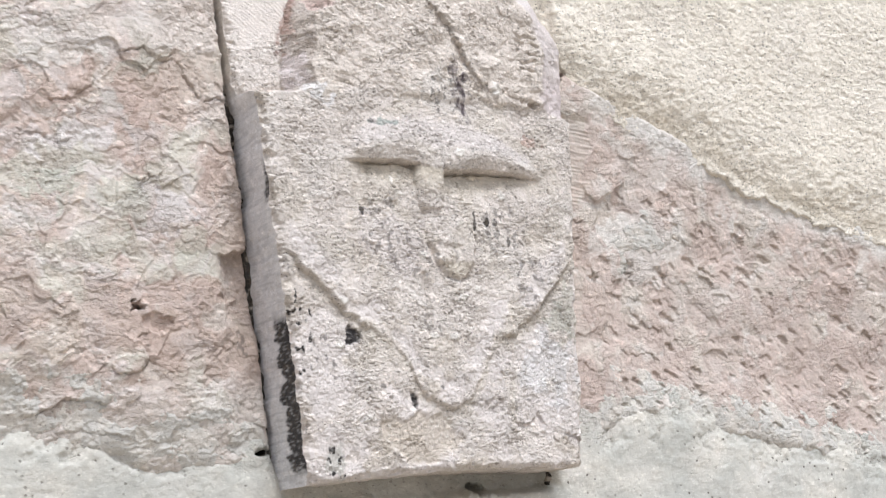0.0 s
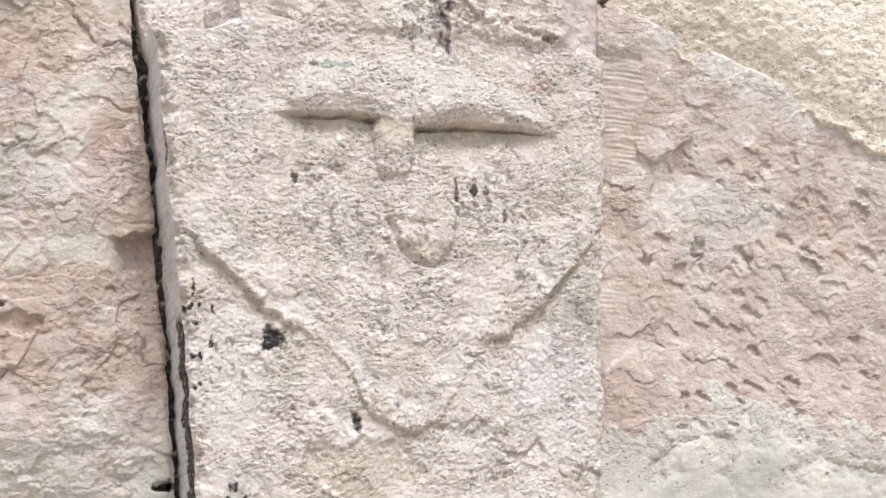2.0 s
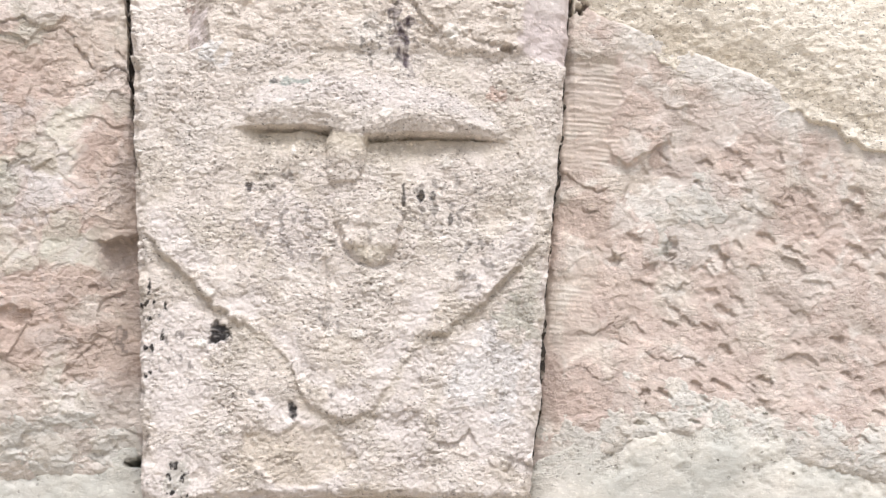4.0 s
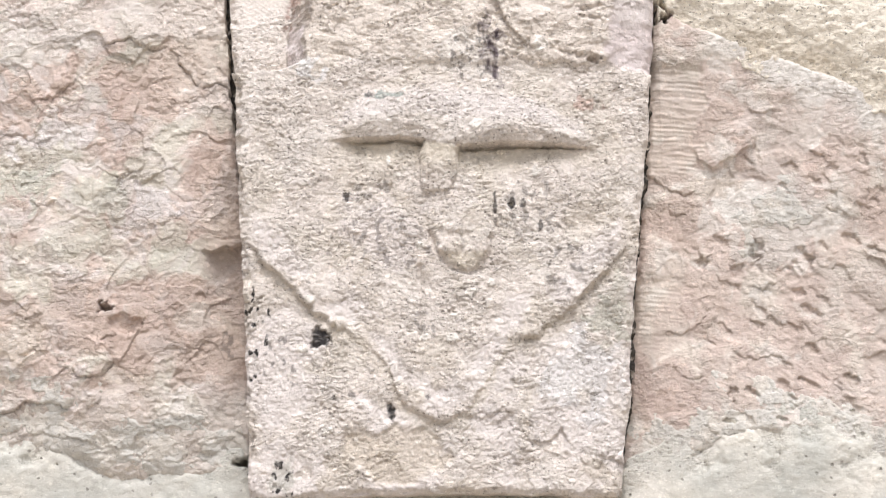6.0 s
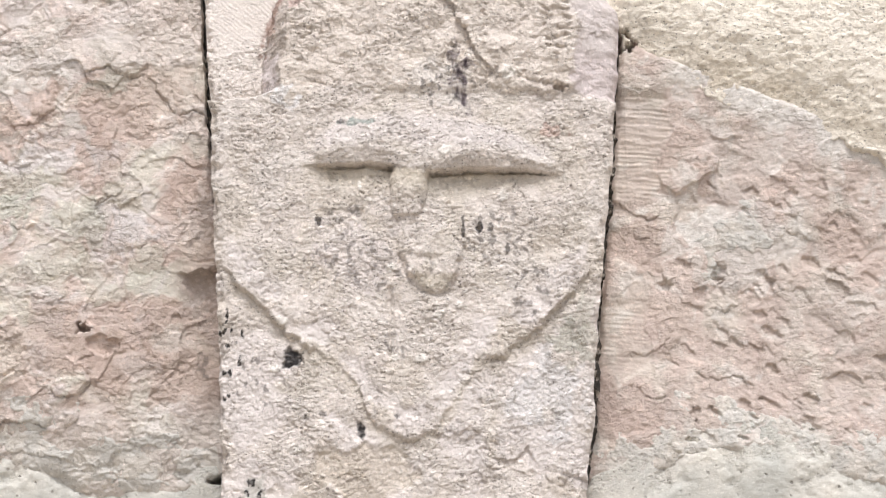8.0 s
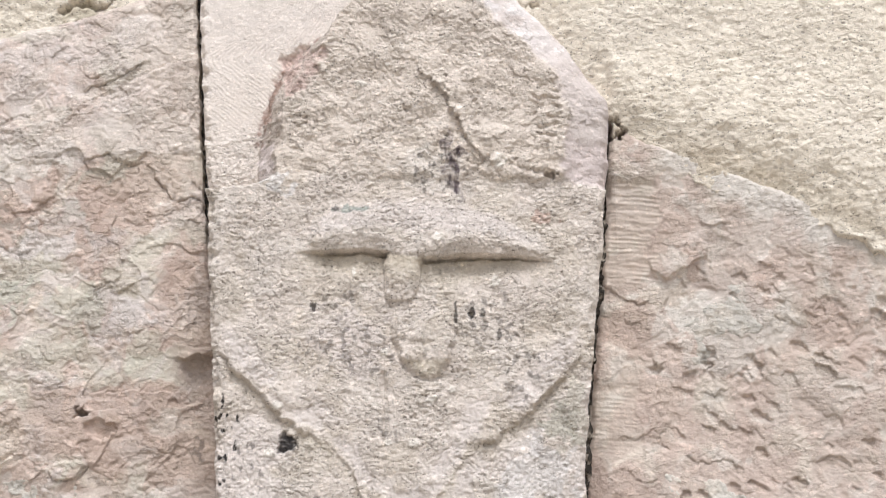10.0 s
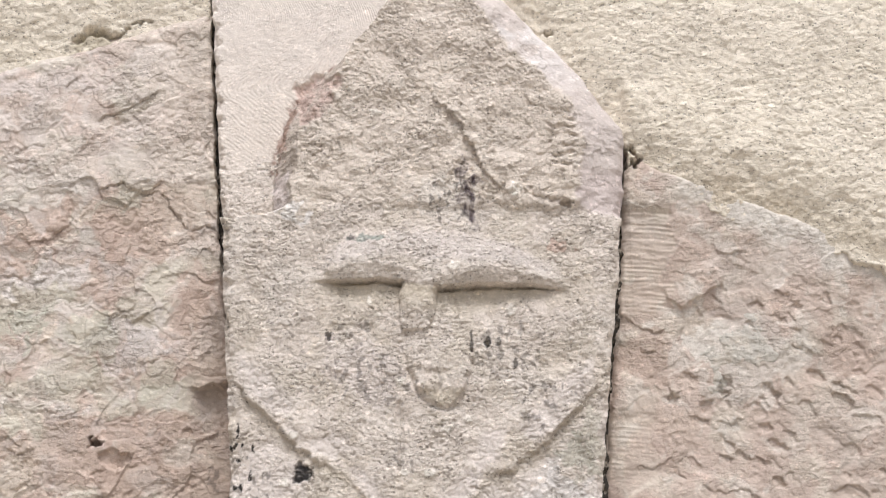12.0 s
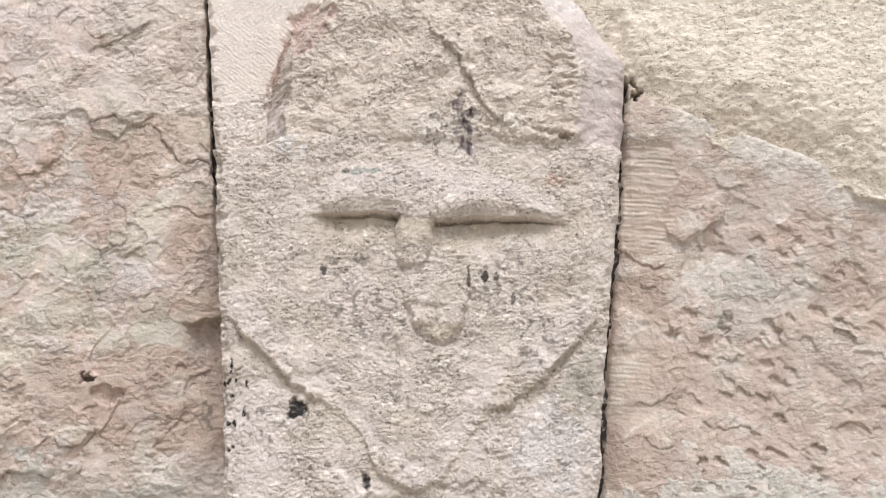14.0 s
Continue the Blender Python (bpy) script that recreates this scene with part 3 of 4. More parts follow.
def stone_right():
    x, z = grid(lambda q: line(JOINT_R, q, 1) + 0.0014 * fbm(q, q * 0, 0.03, 5, 199, 0.5), lambda q: np.full(q.shape, 0.73), -0.26, 0.25, 560, 660, 1.35)
    edge = x - line(JOINT_R, z, 1)
    wx, wz = x + 0.010 * fbm(x, z, 0.03, 3, 201), z + 0.010 * fbm(x, z, 0.03, 3, 204)
    jx, jz = x + 0.0025 * fbm(x, z, 0.010, 4, 238), z + 0.0025 * fbm(x, z, 0.010, 4, 239)
    h = 0.005 * fbm(x, z, 0.15, 2, 207) + 0.0015 * fbm(wx, wz, 0.045, 3, 210)
    h = h + 0.0005 * facets(x, z, 0.018, 215, 0.5) + 0.0004 * facets(x, z, 0.007, 220, 0.5) + 0.0003 * fbm(x, z, 0.004, 3, 225)
    # leaf-shaped punch marks, cut deepest along their upper edge
    c, s = math.cos(radians(-40)), math.sin(radians(-40))
    px, pz = jx * c + jz * s, -jx * s + jz * c
    px, pz = px + 0.003 * fbm(x, z, 0.03, 2, 231), pz + 0.003 * fbm(x, z, 0.03, 2, 232)
    rough = smooth(0.040, 0.085, edge + 0.012 * fbm(x, z, 0.05, 3, 234)) * smooth(0.125, 0.075, z - 0.2 * (0.3 - x))
    punch = 0.0
    for size, seed, share in ((0.0150, 230, 0.34), (0.0100, 233, 0.24)):
        d, _, _, oz, (r1, r2, r3) = cells(px * 0.62, pz, size, seed)
        r = 0.26 + 0.22 * r2
        leaf = np.where(r1 < share, smooth(r, r * 0.72, d) * (0.35 + 0.65 * smooth(-r, r, oz)) * (0.4 + 0.6 * r3), 0.0)
        punch = np.maximum(punch, leaf * size / 0.0150)
    h = h - 0.0036 * punch * rough
    h = h + rough * (0.0005 * facets(px * 0.7, pz, 0.026, 235, 0.4, step=0.6) + 0.04 * terrace(0.006 * fbm(px * 0.7, pz, 0.035, 4, 236), 0.0030, 0.15))
    # strips dragged with a claw beside the joint
    strip = smooth(0.046, 0.036, edge + 0.010 * fbm(x, z, 0.02, 3, 240)) * np.maximum(smooth(0.070, 0.085, z) * smooth(0.172, 0.160, z), 0.7 * smooth(0.0, -0.012, z) * smooth(-0.075, -0.055, z))
    teeth = np.sin((z + 0.11 * x + 0.0007 * fbm(x, z, 0.02, 3, 243)) * 2 * np.pi / 0.0037)
    h = h * (1 - 0.6 * strip) + strip * (0.00024 * teeth * (0.55 + 0.9 * fbm(x, z, 0.02, 3, 247)) + 0.0006 * fbm(x * 0.25, z + 0.11 * x, 0.005, 3, 245))
    # a raised flake with a broken lower edge, and lesser ledges
    inset = within(jx, jz, [(0.200, 0.100), (0.206, 0.090), (0.214, 0.081), (0.224, 0.086), (0.237, 0.094), (0.250, 0.099), (0.253, 0.112), (0.234, 0.122), (0.212, 0.118)])
    h = h + 0.0030 * smooth(-0.0002, 0.0012, inset) * np.clip((0.112 - z + 0.4 * (x - 0.214)) / 0.025, 0, 1)
    h = ledges(h, jx, jz, (
        ([(0.164, 0.080), (0.170, 0.074), (0.178, 0.068), (0.192, 0.062), (0.206, 0.066)], 0.0020, 0.014, 0.0012), ([(0.180, 0.052), (0.186, 0.043), (0.196, 0.046)], 0.0016, 0.012, 0.001),
        ([(0.170, -0.051), (0.184, -0.051), (0.195, -0.048), (0.207, -0.037)], 0.0022, 0.016, 0.0012), ([(0.292, 0.094), (0.302, 0.091), (0.312, 0.082)], 0.0030, 0.012, 0.001),
        ([(0.245, 0.128), (0.258, 0.124), (0.270, 0.127)], 0.0022, 0.012, 0.001), ([(0.196, 0.020), (0.206, 0.010), (0.216, 0.012)], 0.0020, 0.012, 0.001),
        ([(0.222, -0.066), (0.240, -0.072), (0.262, -0.070), (0.268, -0.084)], 0.0028, 0.014, 0.001), ([(0.330, -0.072), (0.344, -0.068), (0.360, -0.078)], 0.0034, 0.014, 0.001),
        ([(0.176, -0.076), (0.190, -0.088), (0.204, -0.086)], 0.0022, 0.012, 0.001), ([(0.240, -0.012), (0.252, -0.018), (0.262, -0.010)], 0.0022, 0.012, 0.001)))
    for cx, cz, rx, rz in ((0.249, 0.014, 0.004, 0.009), (0.223, -0.100, 0.003, 0.007), (0.221, -0.121, 0.005, 0.002), (0.197, -0.147, 0.009, 0.003), (0.205, 0.004, 0.003, 0.007), (0.232, 0.000, 0.004, 0.007)):
        h = h - 0.0032 * blot(jx, jz, cx, cz, rx, rz, int(cx * 1000) + 250, 0.6)
    h = h - 0.006 * smooth(0.020, 0.0, edge) * smooth(0.02, -0.06, z)
    h = h - rim(edge + 0.0015 * fbm(x, z, 0.02, 3, 252), 0.005, 0.005)
    over = z - line(TOP, x)
    h = h - 0.06 * blot(x, z, 0.180, 0.209, 0.006, 0.006, 254, 0.8)
    h = h - 0.03 * smooth(0.008, 0.035, over) - 0.016 * smooth(0.004, 0.04, line(BOTTOM, x) - z)
    col = full(PINK, x)
    col = mix(col, CREAM, smooth(-0.1, 0.35, fbm(wx, wz, 0.05, 5, 260)) * 0.6)
    col = mix(col, PALE, smooth(0.15, 0.4, fbm(wx, wz, 0.022, 5, 266)) * 0.5)
    col = mix(col, ROSE, smooth(0.05, 0.4, fbm(wx, wz, 0.06, 5, 270)) * 0.65)
    for cx, cz, rx, rz, tone, f in ((0.275, 0.040, 0.042, 0.035, PALE, 0.6), (0.232, 0.046, 0.012, 0.012, (0.74, 0.69, 0.63), 0.8), (0.222, 0.096, 0.012, 0.010, (0.70, 0.63, 0.57), 0.7), (0.270, 0.075, 0.030, 0.016, (0.53, 0.455, 0.41), 0.6),
                                    (0.188, 0.040, 0.022, 0.030, (0.50, 0.39, 0.33), 0.7), (0.205, -0.030, 0.025, 0.030, (0.52, 0.42, 0.355), 0.6), (0.300, 0.120, 0.060, 0.020, (0.60, 0.52, 0.47), 0.5),
                                    (0.186, 0.150, 0.018, 0.016, (0.58, 0.485, 0.44), 0.5), (0.330, -0.020, 0.045, 0.030, (0.62, 0.56, 0.50), 0.5)):
        col = mix(col, tone, f * blot(wx, wz, cx, cz, rx, rz, int(1000 * cx + 700 * abs(cz)), 0.8))
    col = mix(col, (0.47, 0.37, 0.32), smooth(0.06, -0.07, z) * smooth(-0.5, 0.2, fbm(wx, wz, 0.04, 4, 272)) * 0.6)
    # punch hollows: browner stone, plus some shade put into the colour
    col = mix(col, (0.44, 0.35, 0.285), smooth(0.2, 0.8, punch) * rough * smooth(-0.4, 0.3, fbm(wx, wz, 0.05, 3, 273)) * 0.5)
    col = mix(col, CREAM, strip * 0.35)
    col = mix(col, PALE, smooth(-0.022, -0.003, over + 0.012 * fbm(x, z, 0.03, 4, 278)) * smooth(0.19, 0.24, x) * 0.8)
    col = mix(col, (0.65, 0.61, 0.55), smooth(-0.022, 0.006, line(BOTTOM, x) - z + 0.02 * fbm(x, z, 0.025, 4, 279)) * 0.85)
    col = col * (np.array((0.97, 0.985, 0.985), np.float32) + 0.06 * fbm(wx, wz, 0.03, 4, 281)[..., None])
    col = masked(col, (0.45 + 0.5 * fbm(wx, wz, 0.04, 3, 284)) * (1 - 0.8 * strip))
    # this stone sits a little deeper in the wall than the other
    back = 1.0088
    sx, sy, sz = 0.0582 + (x - 0.06) * back, -h + 0.0038 + 0.0072 * smooth(0.0, -0.12, over) * smooth(0.01, -0.08, line(BOTTOM, x) - z), -0.21 + (z + 0.21) * back
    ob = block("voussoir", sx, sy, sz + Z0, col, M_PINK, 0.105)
    patch = np.maximum(0.014 - abs(line(BOTTOM, x) + 0.004 - z), 0.016 - np.hypot(x - 0.262, (z - 0.045) * 0.9))
    smear(ob, sx, sz, -sy, patch + 0.026 * fbm(x * 0.8, z + 0.3 * x, 0.03, 5, 280, 0.6), 282)
    tagged(ob, "pinkish limestone arch block pitted with slanting punch marks", "stone block", "arch stones")


def carved_block():
    key = new("keystone")
    key.location = (0, 0, 0)
    tagged(key, "weathered limestone keystone carved with a bar and chevron relief", "keystone")
    def left(q):
        return line(KEY_L, q, 1) + 0.0016 * fbm(q, q * 0, 0.03, 5, 390, 0.5)

    def right(q):
        return line(KEY_R, q, 1) + 0.0018 * fbm(q, q * 0, 0.03, 5, 394, 0.5)

    x, z = grid(left, right, -0.1775, 0.45, 430, 800)
    z = z + smooth(-0.155, -0.1775, z) * (0.0016 * fbm(x, x * 0, 0.03, 4, 399) + 0.0042 * np.cos((x + 0.015) * 12))
    el, er = x - left(z), right(z) - x
    low = smooth(0.006, -0.002, z - line([(-0.2, 0.157), (-0.127, 0.165), (-0.105, 0.170), (0.123, 0.160), (0.2, 0.147)], x) + 0.003 * fbm(x, z, 0.02, 3, 400))
    # the upper field is broken back to a blunt point, chamfered on both sides
    rag = 0.0022 * fbm(x, z, 0.018, 4, 404)
    chamfer = [(-0.129, 0.10), (-0.129, 0.171), (-0.127, 0.205), (-0.123, 0.225), (-0.118, 0.246), (-0.108, 0.271), (-0.089, 0.291), (-0.070, 0.306), (-0.050, 0.326), (-0.025, 0.356), (0.0, 0.392)]
    xo = line(chamfer, z, 1) + rag
    xi = line([(-0.106, 0.10), (-0.108, 0.180), (-0.104, 0.232), (-0.084, 0.262), (-0.068, 0.290), (-0.058, 0.311), (-0.043, 0.330), (-0.020, 0.356), (0.003, 0.392)], z, 1) + 1.6 * rag
    xr = line([(0.130, 0.10), (0.129, 0.165), (0.131, 0.190), (0.136, 0.217), (0.127, 0.252), (0.104, 0.279), (0.076, 0.305), (0.043, 0.354), (0.004, 0.392)], z, 1) + 1.3 * rag
    slope_l = np.clip((x - xo) / (xi - xo), 0, 1)
    slope_r = np.clip((right(z) - x) / np.maximum(right(z) - xr, 0.002), 0, 1)
    head = slope_l * smooth(0.395, 0.375, z)
    strip = smooth(-0.003, 0.007, x - xr + 0.004 * fbm(x, z, 0.012, 4, 405)) * (1 - low)
    top_h = np.minimum(0.007 + 0.031 * head, 0.016 + 0.022 * slope_r ** 0.8)
    face = 0.0425 - 0.035 * z - 0.03 * x + 0.0012 * fbm(x, z, 0.14, 2, 408)
    h = top_h + (face - top_h) * low
    # bar across the upper part: a winged ridge, undercut along its lower edge
    base = line([(-0.085, 0.1030), (-0.05, 0.1035), (-0.035, 0.1040), (-0.017, 0.1012), (0.016, 0.0960), (0.05, 0.0975), (0.09, 0.0960), (0.121, 0.0915)], x) + 0.0006 * fbm(x, z, 0.012, 3, 410)
    crown = line([(-0.088, 0.112), (-0.079, 0.124), (-0.059, 0.139), (-0.019, 0.146), (0.008, 0.143), (0.044, 0.138), (0.074, 0.131), (0.096, 0.118), (0.125, 0.100)], x)
    wings = smooth(-0.092, -0.066, x) * smooth(0.126, 0.085, x)
    amp = 0.0104 * wings * (1 - 0.22 * np.exp(-((x - 0.002) / 0.020) ** 2)) * (1 + 0.3 * fbm(x, z * 0.6, 0.04, 4, 409))
    p = (z - base) / (crown - base)
    turn = 0.34 - 0.16 * np.exp(-((x - 0.002) / 0.022) ** 2) + 0.08 * fbm(x, z * 0, 0.03, 3, 411)
    ridge = np.where(p < turn, 0.55 + 0.45 * smooth(-0.2, 1.0, p / turn), 1 - smooth(turn - 0.1, 1.35, p))
    bar = amp * ridge * smooth(-0.015, 0.02, p)
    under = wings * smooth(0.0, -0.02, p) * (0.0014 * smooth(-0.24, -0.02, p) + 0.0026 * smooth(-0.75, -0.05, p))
    # stem under the bar
    lean = x + 0.0015 - 0.12 * (z - 0.095) + 0.0015 * fbm(x, z, 0.02, 2, 412)
    stem = 0.0084 * smooth(0.0190, 0.0090, abs(lean)) * smooth(0.044, 0.090, z) ** 0.8 * smooth(0.140, 0.112, z)
    slot = 0.006 * smooth(0.015, -0.015, p) * smooth(-0.095, -0.045, p) * smooth(-0.078, -0.050, x) * smooth(0.120, 0.09, x) * (0.55 + 0.6 * smooth(-0.3, 0.3, fbm(x, z * 0.2, 0.02, 3, 414)))
    h = h + np.maximum(bar - under - slot, stem - 0.0012 - 0.03 * smooth(0.0035, 0.0, stem))
    # cup with a round boss
    jx, jz = x + 0.0035 * fbm(x, z, 0.012, 4, 413), z + 0.0035 * fbm(x, z, 0.012, 4, 417)
    cup = [(0.003, 0.068), (-0.006, 0.060), (-0.0125, 0.046), (-0.0115, 0.030), (-0.006, 0.014), (0.004, 0.001), (0.016, -0.0035), (0.029, -0.001), (0.036, 0.013), (0.0395, 0.030), (0.037, 0.048), (0.028, 0.060), (0.015, 0.067)]
    inset = within(x * 0.6 + jx * 0.4, z * 0.6 + jz * 0.4, cup)
    inner = smooth(0.0, 0.004, inset)
    h = h + (0.0016 + 0.0026 * smooth(0.060, 0.020, z)) * smooth(-0.0006, 0.0040, inset) - 0.0014 * smooth(-0.006, -0.001, inset) * smooth(0.001, -0.001, inset) * smooth(0.055, 0.025, z)
    e = np.hypot((x * 0.5 + jx * 0.5 - 0.009) / 0.0195, (z * 0.5 + jz * 0.5 - 0.0395) / 0.0145)
    h = h + inner * (0.0016 * smooth(1.1, 0.7, e) - 0.0007 * smooth(0.75, 0.4, e))
    # its lip, over a rounded drop that turns under
    h = h + inner * (0.0007 * smooth(0.028, 0.018, z + 0.12 * x) - 0.0026 * smooth(0.0145, 0.002, jz))
    # broad chevron, cut in along its outer edge
    outer = line([(-0.160, 0.030), (-0.148, 0.0165), (-0.139, 0.005), (-0.126, -0.006), (-0.113, -0.020), (-0.100, -0.034), (-0.083, -0.047), (-0.065, -0.055), (-0.043, -0.078), (-0.037, -0.099), (-0.022, -0.114), (-0.007, -0.120), (0.004, -0.118), (0.017, -0.111),
                  (0.036, -0.080), (0.048, -0.058), (0.070, -0.054), (0.092, -0.038), (0.114, -0.015), (0.138, 0.008), (0.150, 0.020)], x) + 0.0032 * fbm(x, z, 0.012, 5, 418, 0.6)
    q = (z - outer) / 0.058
    arms = smooth(-0.156, -0.143, x) * smooth(0.144, 0.132, x)
    soft = 1 - 0.8 * np.exp(-((x + 0.066) / 0.016) ** 2) - 0.4 * np.exp(-((x + 0.040) / 0.010) ** 2) - 0.97 * np.exp(-((x - 0.040) / 0.020) ** 2) - 0.35 * np.exp(-((x + 0.008) / 0.03) ** 2)
    soft = soft * np.clip(0.9 + 0.5 * fbm(x, z, 0.03, 3, 419), 0.3, 1.2)
    h = h + arms * np.clip(soft, 0, 2) * (0.0036 * smooth(-0.03, 0.055, q) * smooth(1.0, 0.30, q) - 0.0007 * smooth(0.02, -0.03, q) * smooth(-0.12, -0.03, q) - 0.0010 * smooth(0.0, -0.06, q) * smooth(-0.6, -0.06, q))
    # the blunt upper end of one arm
    h = h - 0.0022 * smooth(0.0, 0.006, within(jx, jz, [(0.090, 0.020), (0.111, 0.0245), (0.131, 0.0265), (0.150, 0.018), (0.150, 0.06), (0.090, 0.06)])) * smooth(0.050, 0.030, z)
    d, run, _ = along(x, z, [(-0.019, 0.0), (-0.0175, -0.03), (-0.018, -0.058)])
    h = h - 0.0022 * smooth(0.004, 0.0005, d) + 0.0012 * (x > -0.018) * smooth(0.03, 0.0, d)
    h = h - rim(z + 0.1775 - 0.0042 * np.cos((x + 0.015) * 12) + 0.002 * fbm(x, z, 0.015, 3, 420), 0.006, 0.004)
    # broken hollows along the foot
    foot = blot(x, z, -0.062, -0.140, 0.066, 0.022, 421, 0.8)
    h = h - 0.0022 * foot
    d, run, side = along(x + 0.010 * fbm(x, z, 0.02, 4, 423), z + 0.010 * fbm(x, z, 0.02, 4, 424), [(0.022, -0.115), (0.045, -0.112), (0.062, -0.135), (0.085, -0.130), (0.098, -0.148), (0.13, -0.152)])
    h = h - 0.0028 * (side < 0) * smooth(0.028, 0.0, d) * low * smooth(-0.5, 0.2, fbm(x, z, 0.03, 3, 426))
    # slanting ridge, claw cuts and a notch on the upper field
    d, run, side = along(jx, jz, [(0.020, 0.254), (0.034, 0.238), (0.043, 0.218), (0.060, 0.188)])
    h = h - 0.0032 * (side <= 0) * smooth(0.014, 0.0005, d) * smooth(0.0, 0.2, run) * smooth(1.0, 0.7, run) + 0.0028 * (side > 0) * smooth(0.030, 0.001, d)
    d, run, side = along(jx * 3 - 2 * x, jz * 3 - 2 * z, [(0.055, 0.184), (0.07, 0.176), (0.09, 0.180), (0.118, 0.172)])
    h = h - 0.002 * (side < 0) * smooth(0.012, 0.001, d) * (1 - low)
    claw = smooth(0.014, 0.008, abs(x - 0.119 + 0.003 * fbm(x, z, 0.02, 2, 428))) * smooth(0.19, 0.196, z) * smooth(0.242, 0.234, z)
    h = h - 0.0026 * claw * smooth(-0.2, 0.9, np.sin((jz + 0.2 * x) * 2 * np.pi / 0.0085)) * smooth(-0.4, 0.3, fbm(x, z, 0.012, 2, 429))
    h = h - 0.0035 * blot(x, z, -0.089, 0.269, 0.021, 0.026, 498, 0.45) * (1 - low)
    h = h - 0.010 * blot(x, z, 0.121, 0.166, 0.005, 0.0035, 430)
    # diagonal tooling on the sawn field beside the point
    field = (x < xo) * (1 - low)
    fine = field * smooth(0.205, 0.235, z + 0.01 * fbm(x, z, 0.02, 3, 433))
    h = h + 0.00024 * fine * smooth(-0.5, 0.4, fbm(x, z, 0.015, 2, 431)) * np.sin((x * (0.85 + 1.2 * smooth(0.28, 0.36, z)) + z + 0.0022 * fbm(x, z, 0.02, 3, 432)) * 2 * np.pi / 0.0042)
    # weathered grain
    k = 1 - 0.75 * fine - 0.6 * strip
    worn = smooth(-0.5, 0.5, fbm(x, z, 0.035, 3, 439))
    h = h + k * (0.0005 * facets(x, z, 0.013, 440, 0.6) + (0.0002 + 0.0006 * worn) * facets(x, z * 1.2, 0.0050, 445, 0.6) + 0.0004 * fbm(x, z, 0.003, 3, 450) + 0.0010 * fbm(x, z, 0.024, 3, 452))
    h = h + k * 0.15 * terrace(0.004 * fbm(x * 0.7, z * 1.15, 0.022, 4, 453), 0.0020, 0.15)
    h = h - k * worn * (0.0014 * pits(jx * 0.8, jz * 1.3, 0.008, 455, 0.35, 0.26) + 0.0010 * pits(jx * 0.8, jz * 1.4, 0.0045, 457, 0.4, 0.3))
    h = h + (1 - low) * head * (0.0012 * facets(x, z, 0.018, 460, 0.5) + 0.0020 * fbm(x, z, 0.03, 3, 462))
    hole = blot(x, z, -0.096, -0.054, 0.0090, 0.0088, 470, 0.35) * np.clip(1.0 + 0.35 * fbm(x * 0.4, z, 0.003, 2, 471), 0, 1)
    spot = blot(x, z, -0.042, -0.110, 0.0038, 0.0078, 472, 0.4) * (0.8 + 0.5 * fbm(x, z, 0.004, 2, 473))
    h = h - 0.003 * hole - 0.002 * spot
    h = h - rim(el + 0.004 * fbm(x, z, 0.012, 4, 475), 0.007, 0.006) - rim(er + 0.002 * fbm(x, z, 0.012, 4, 478), 0.007, 0.005)
    # colour
    wx, wz = x + 0.008 * fbm(x, z, 0.03, 3, 480), z + 0.008 * fbm(x, z, 0.03, 3, 483)
    col = full((0.655, 0.588, 0.526), x)
    col = mix(col, PALE, smooth(-0.1, 0.5, fbm(wx, wz, 0.06, 5, 486)) * 0.3)
    col = mix(col, (0.56, 0.495, 0.40), smooth(0.0, 0.5, fbm(wx, wz, 0.05, 5, 490)) * 0.35)
    col = mix(col, (0.71, 0.63, 0.55), (1 - low) * head * 0.75)
    col = mix(col, (0.76, 0.715, 0.66), blot(x, z, 0.022, 0.176, 0.030, 0.016, 485, 0.9) * 0.5)
    lilac = (0.635, 0.578, 0.542)
    smoothed = arms * smooth(0.02, 0.2, q) * smooth(0.75, 0.4, q) * smooth(-0.5, 0.1, fbm(wx, wz, 0.03, 3, 487))
    foot_pale = smooth(0.03, -0.03, z) * smooth(-0.02, -0.12, q) * smooth(-0.3, 0.3, fbm(wx, wz, 0.05, 5, 492))
    col = mix(col, lilac, smoothed * 0.75)
    col = mix(col, lilac, foot_pale * 0.75)
    col = mix(col, (0.66, 0.64, 0.625), blot(wx, wz, 0.105, -0.085, 0.028, 0.034, 488, 0.7) * 0.6)
    col = mix(col, (0.69, 0.625, 0.59), blot(wx, wz, -0.045, 0.030, 0.030, 0.028, 489, 0.9) * 0.5)
    col = mix(col, lilac, smooth(0.35, 0.6, p) * smooth(1.15, 0.9, p) * wings * 0.7)
    col = mix(col, (0.52, 0.445, 0.35), foot * 0.6)
    # shade below the bar, the cup's lip and the chevron's edge, painted as colour
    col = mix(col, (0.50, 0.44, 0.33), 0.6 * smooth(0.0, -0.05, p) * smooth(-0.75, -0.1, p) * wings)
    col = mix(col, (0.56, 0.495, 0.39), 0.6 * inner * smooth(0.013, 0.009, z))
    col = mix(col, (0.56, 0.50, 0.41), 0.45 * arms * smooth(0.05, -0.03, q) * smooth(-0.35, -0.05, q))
    col = mix(col, (0.77, 0.70, 0.635), field * 0.85)
    col = mix(col, (0.76, 0.70, 0.65), field * smooth(0.22, 0.36, z + 0.05 * fbm(x, z, 0.05, 3, 434)) * 0.6)
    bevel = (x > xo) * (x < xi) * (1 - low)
    # grey-buff chamfer, darkened in colour so that its slope looks shaded
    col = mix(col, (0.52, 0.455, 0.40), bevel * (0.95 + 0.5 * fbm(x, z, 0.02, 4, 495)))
    col = mix(col, (0.59, 0.53, 0.505), strip * 0.85)
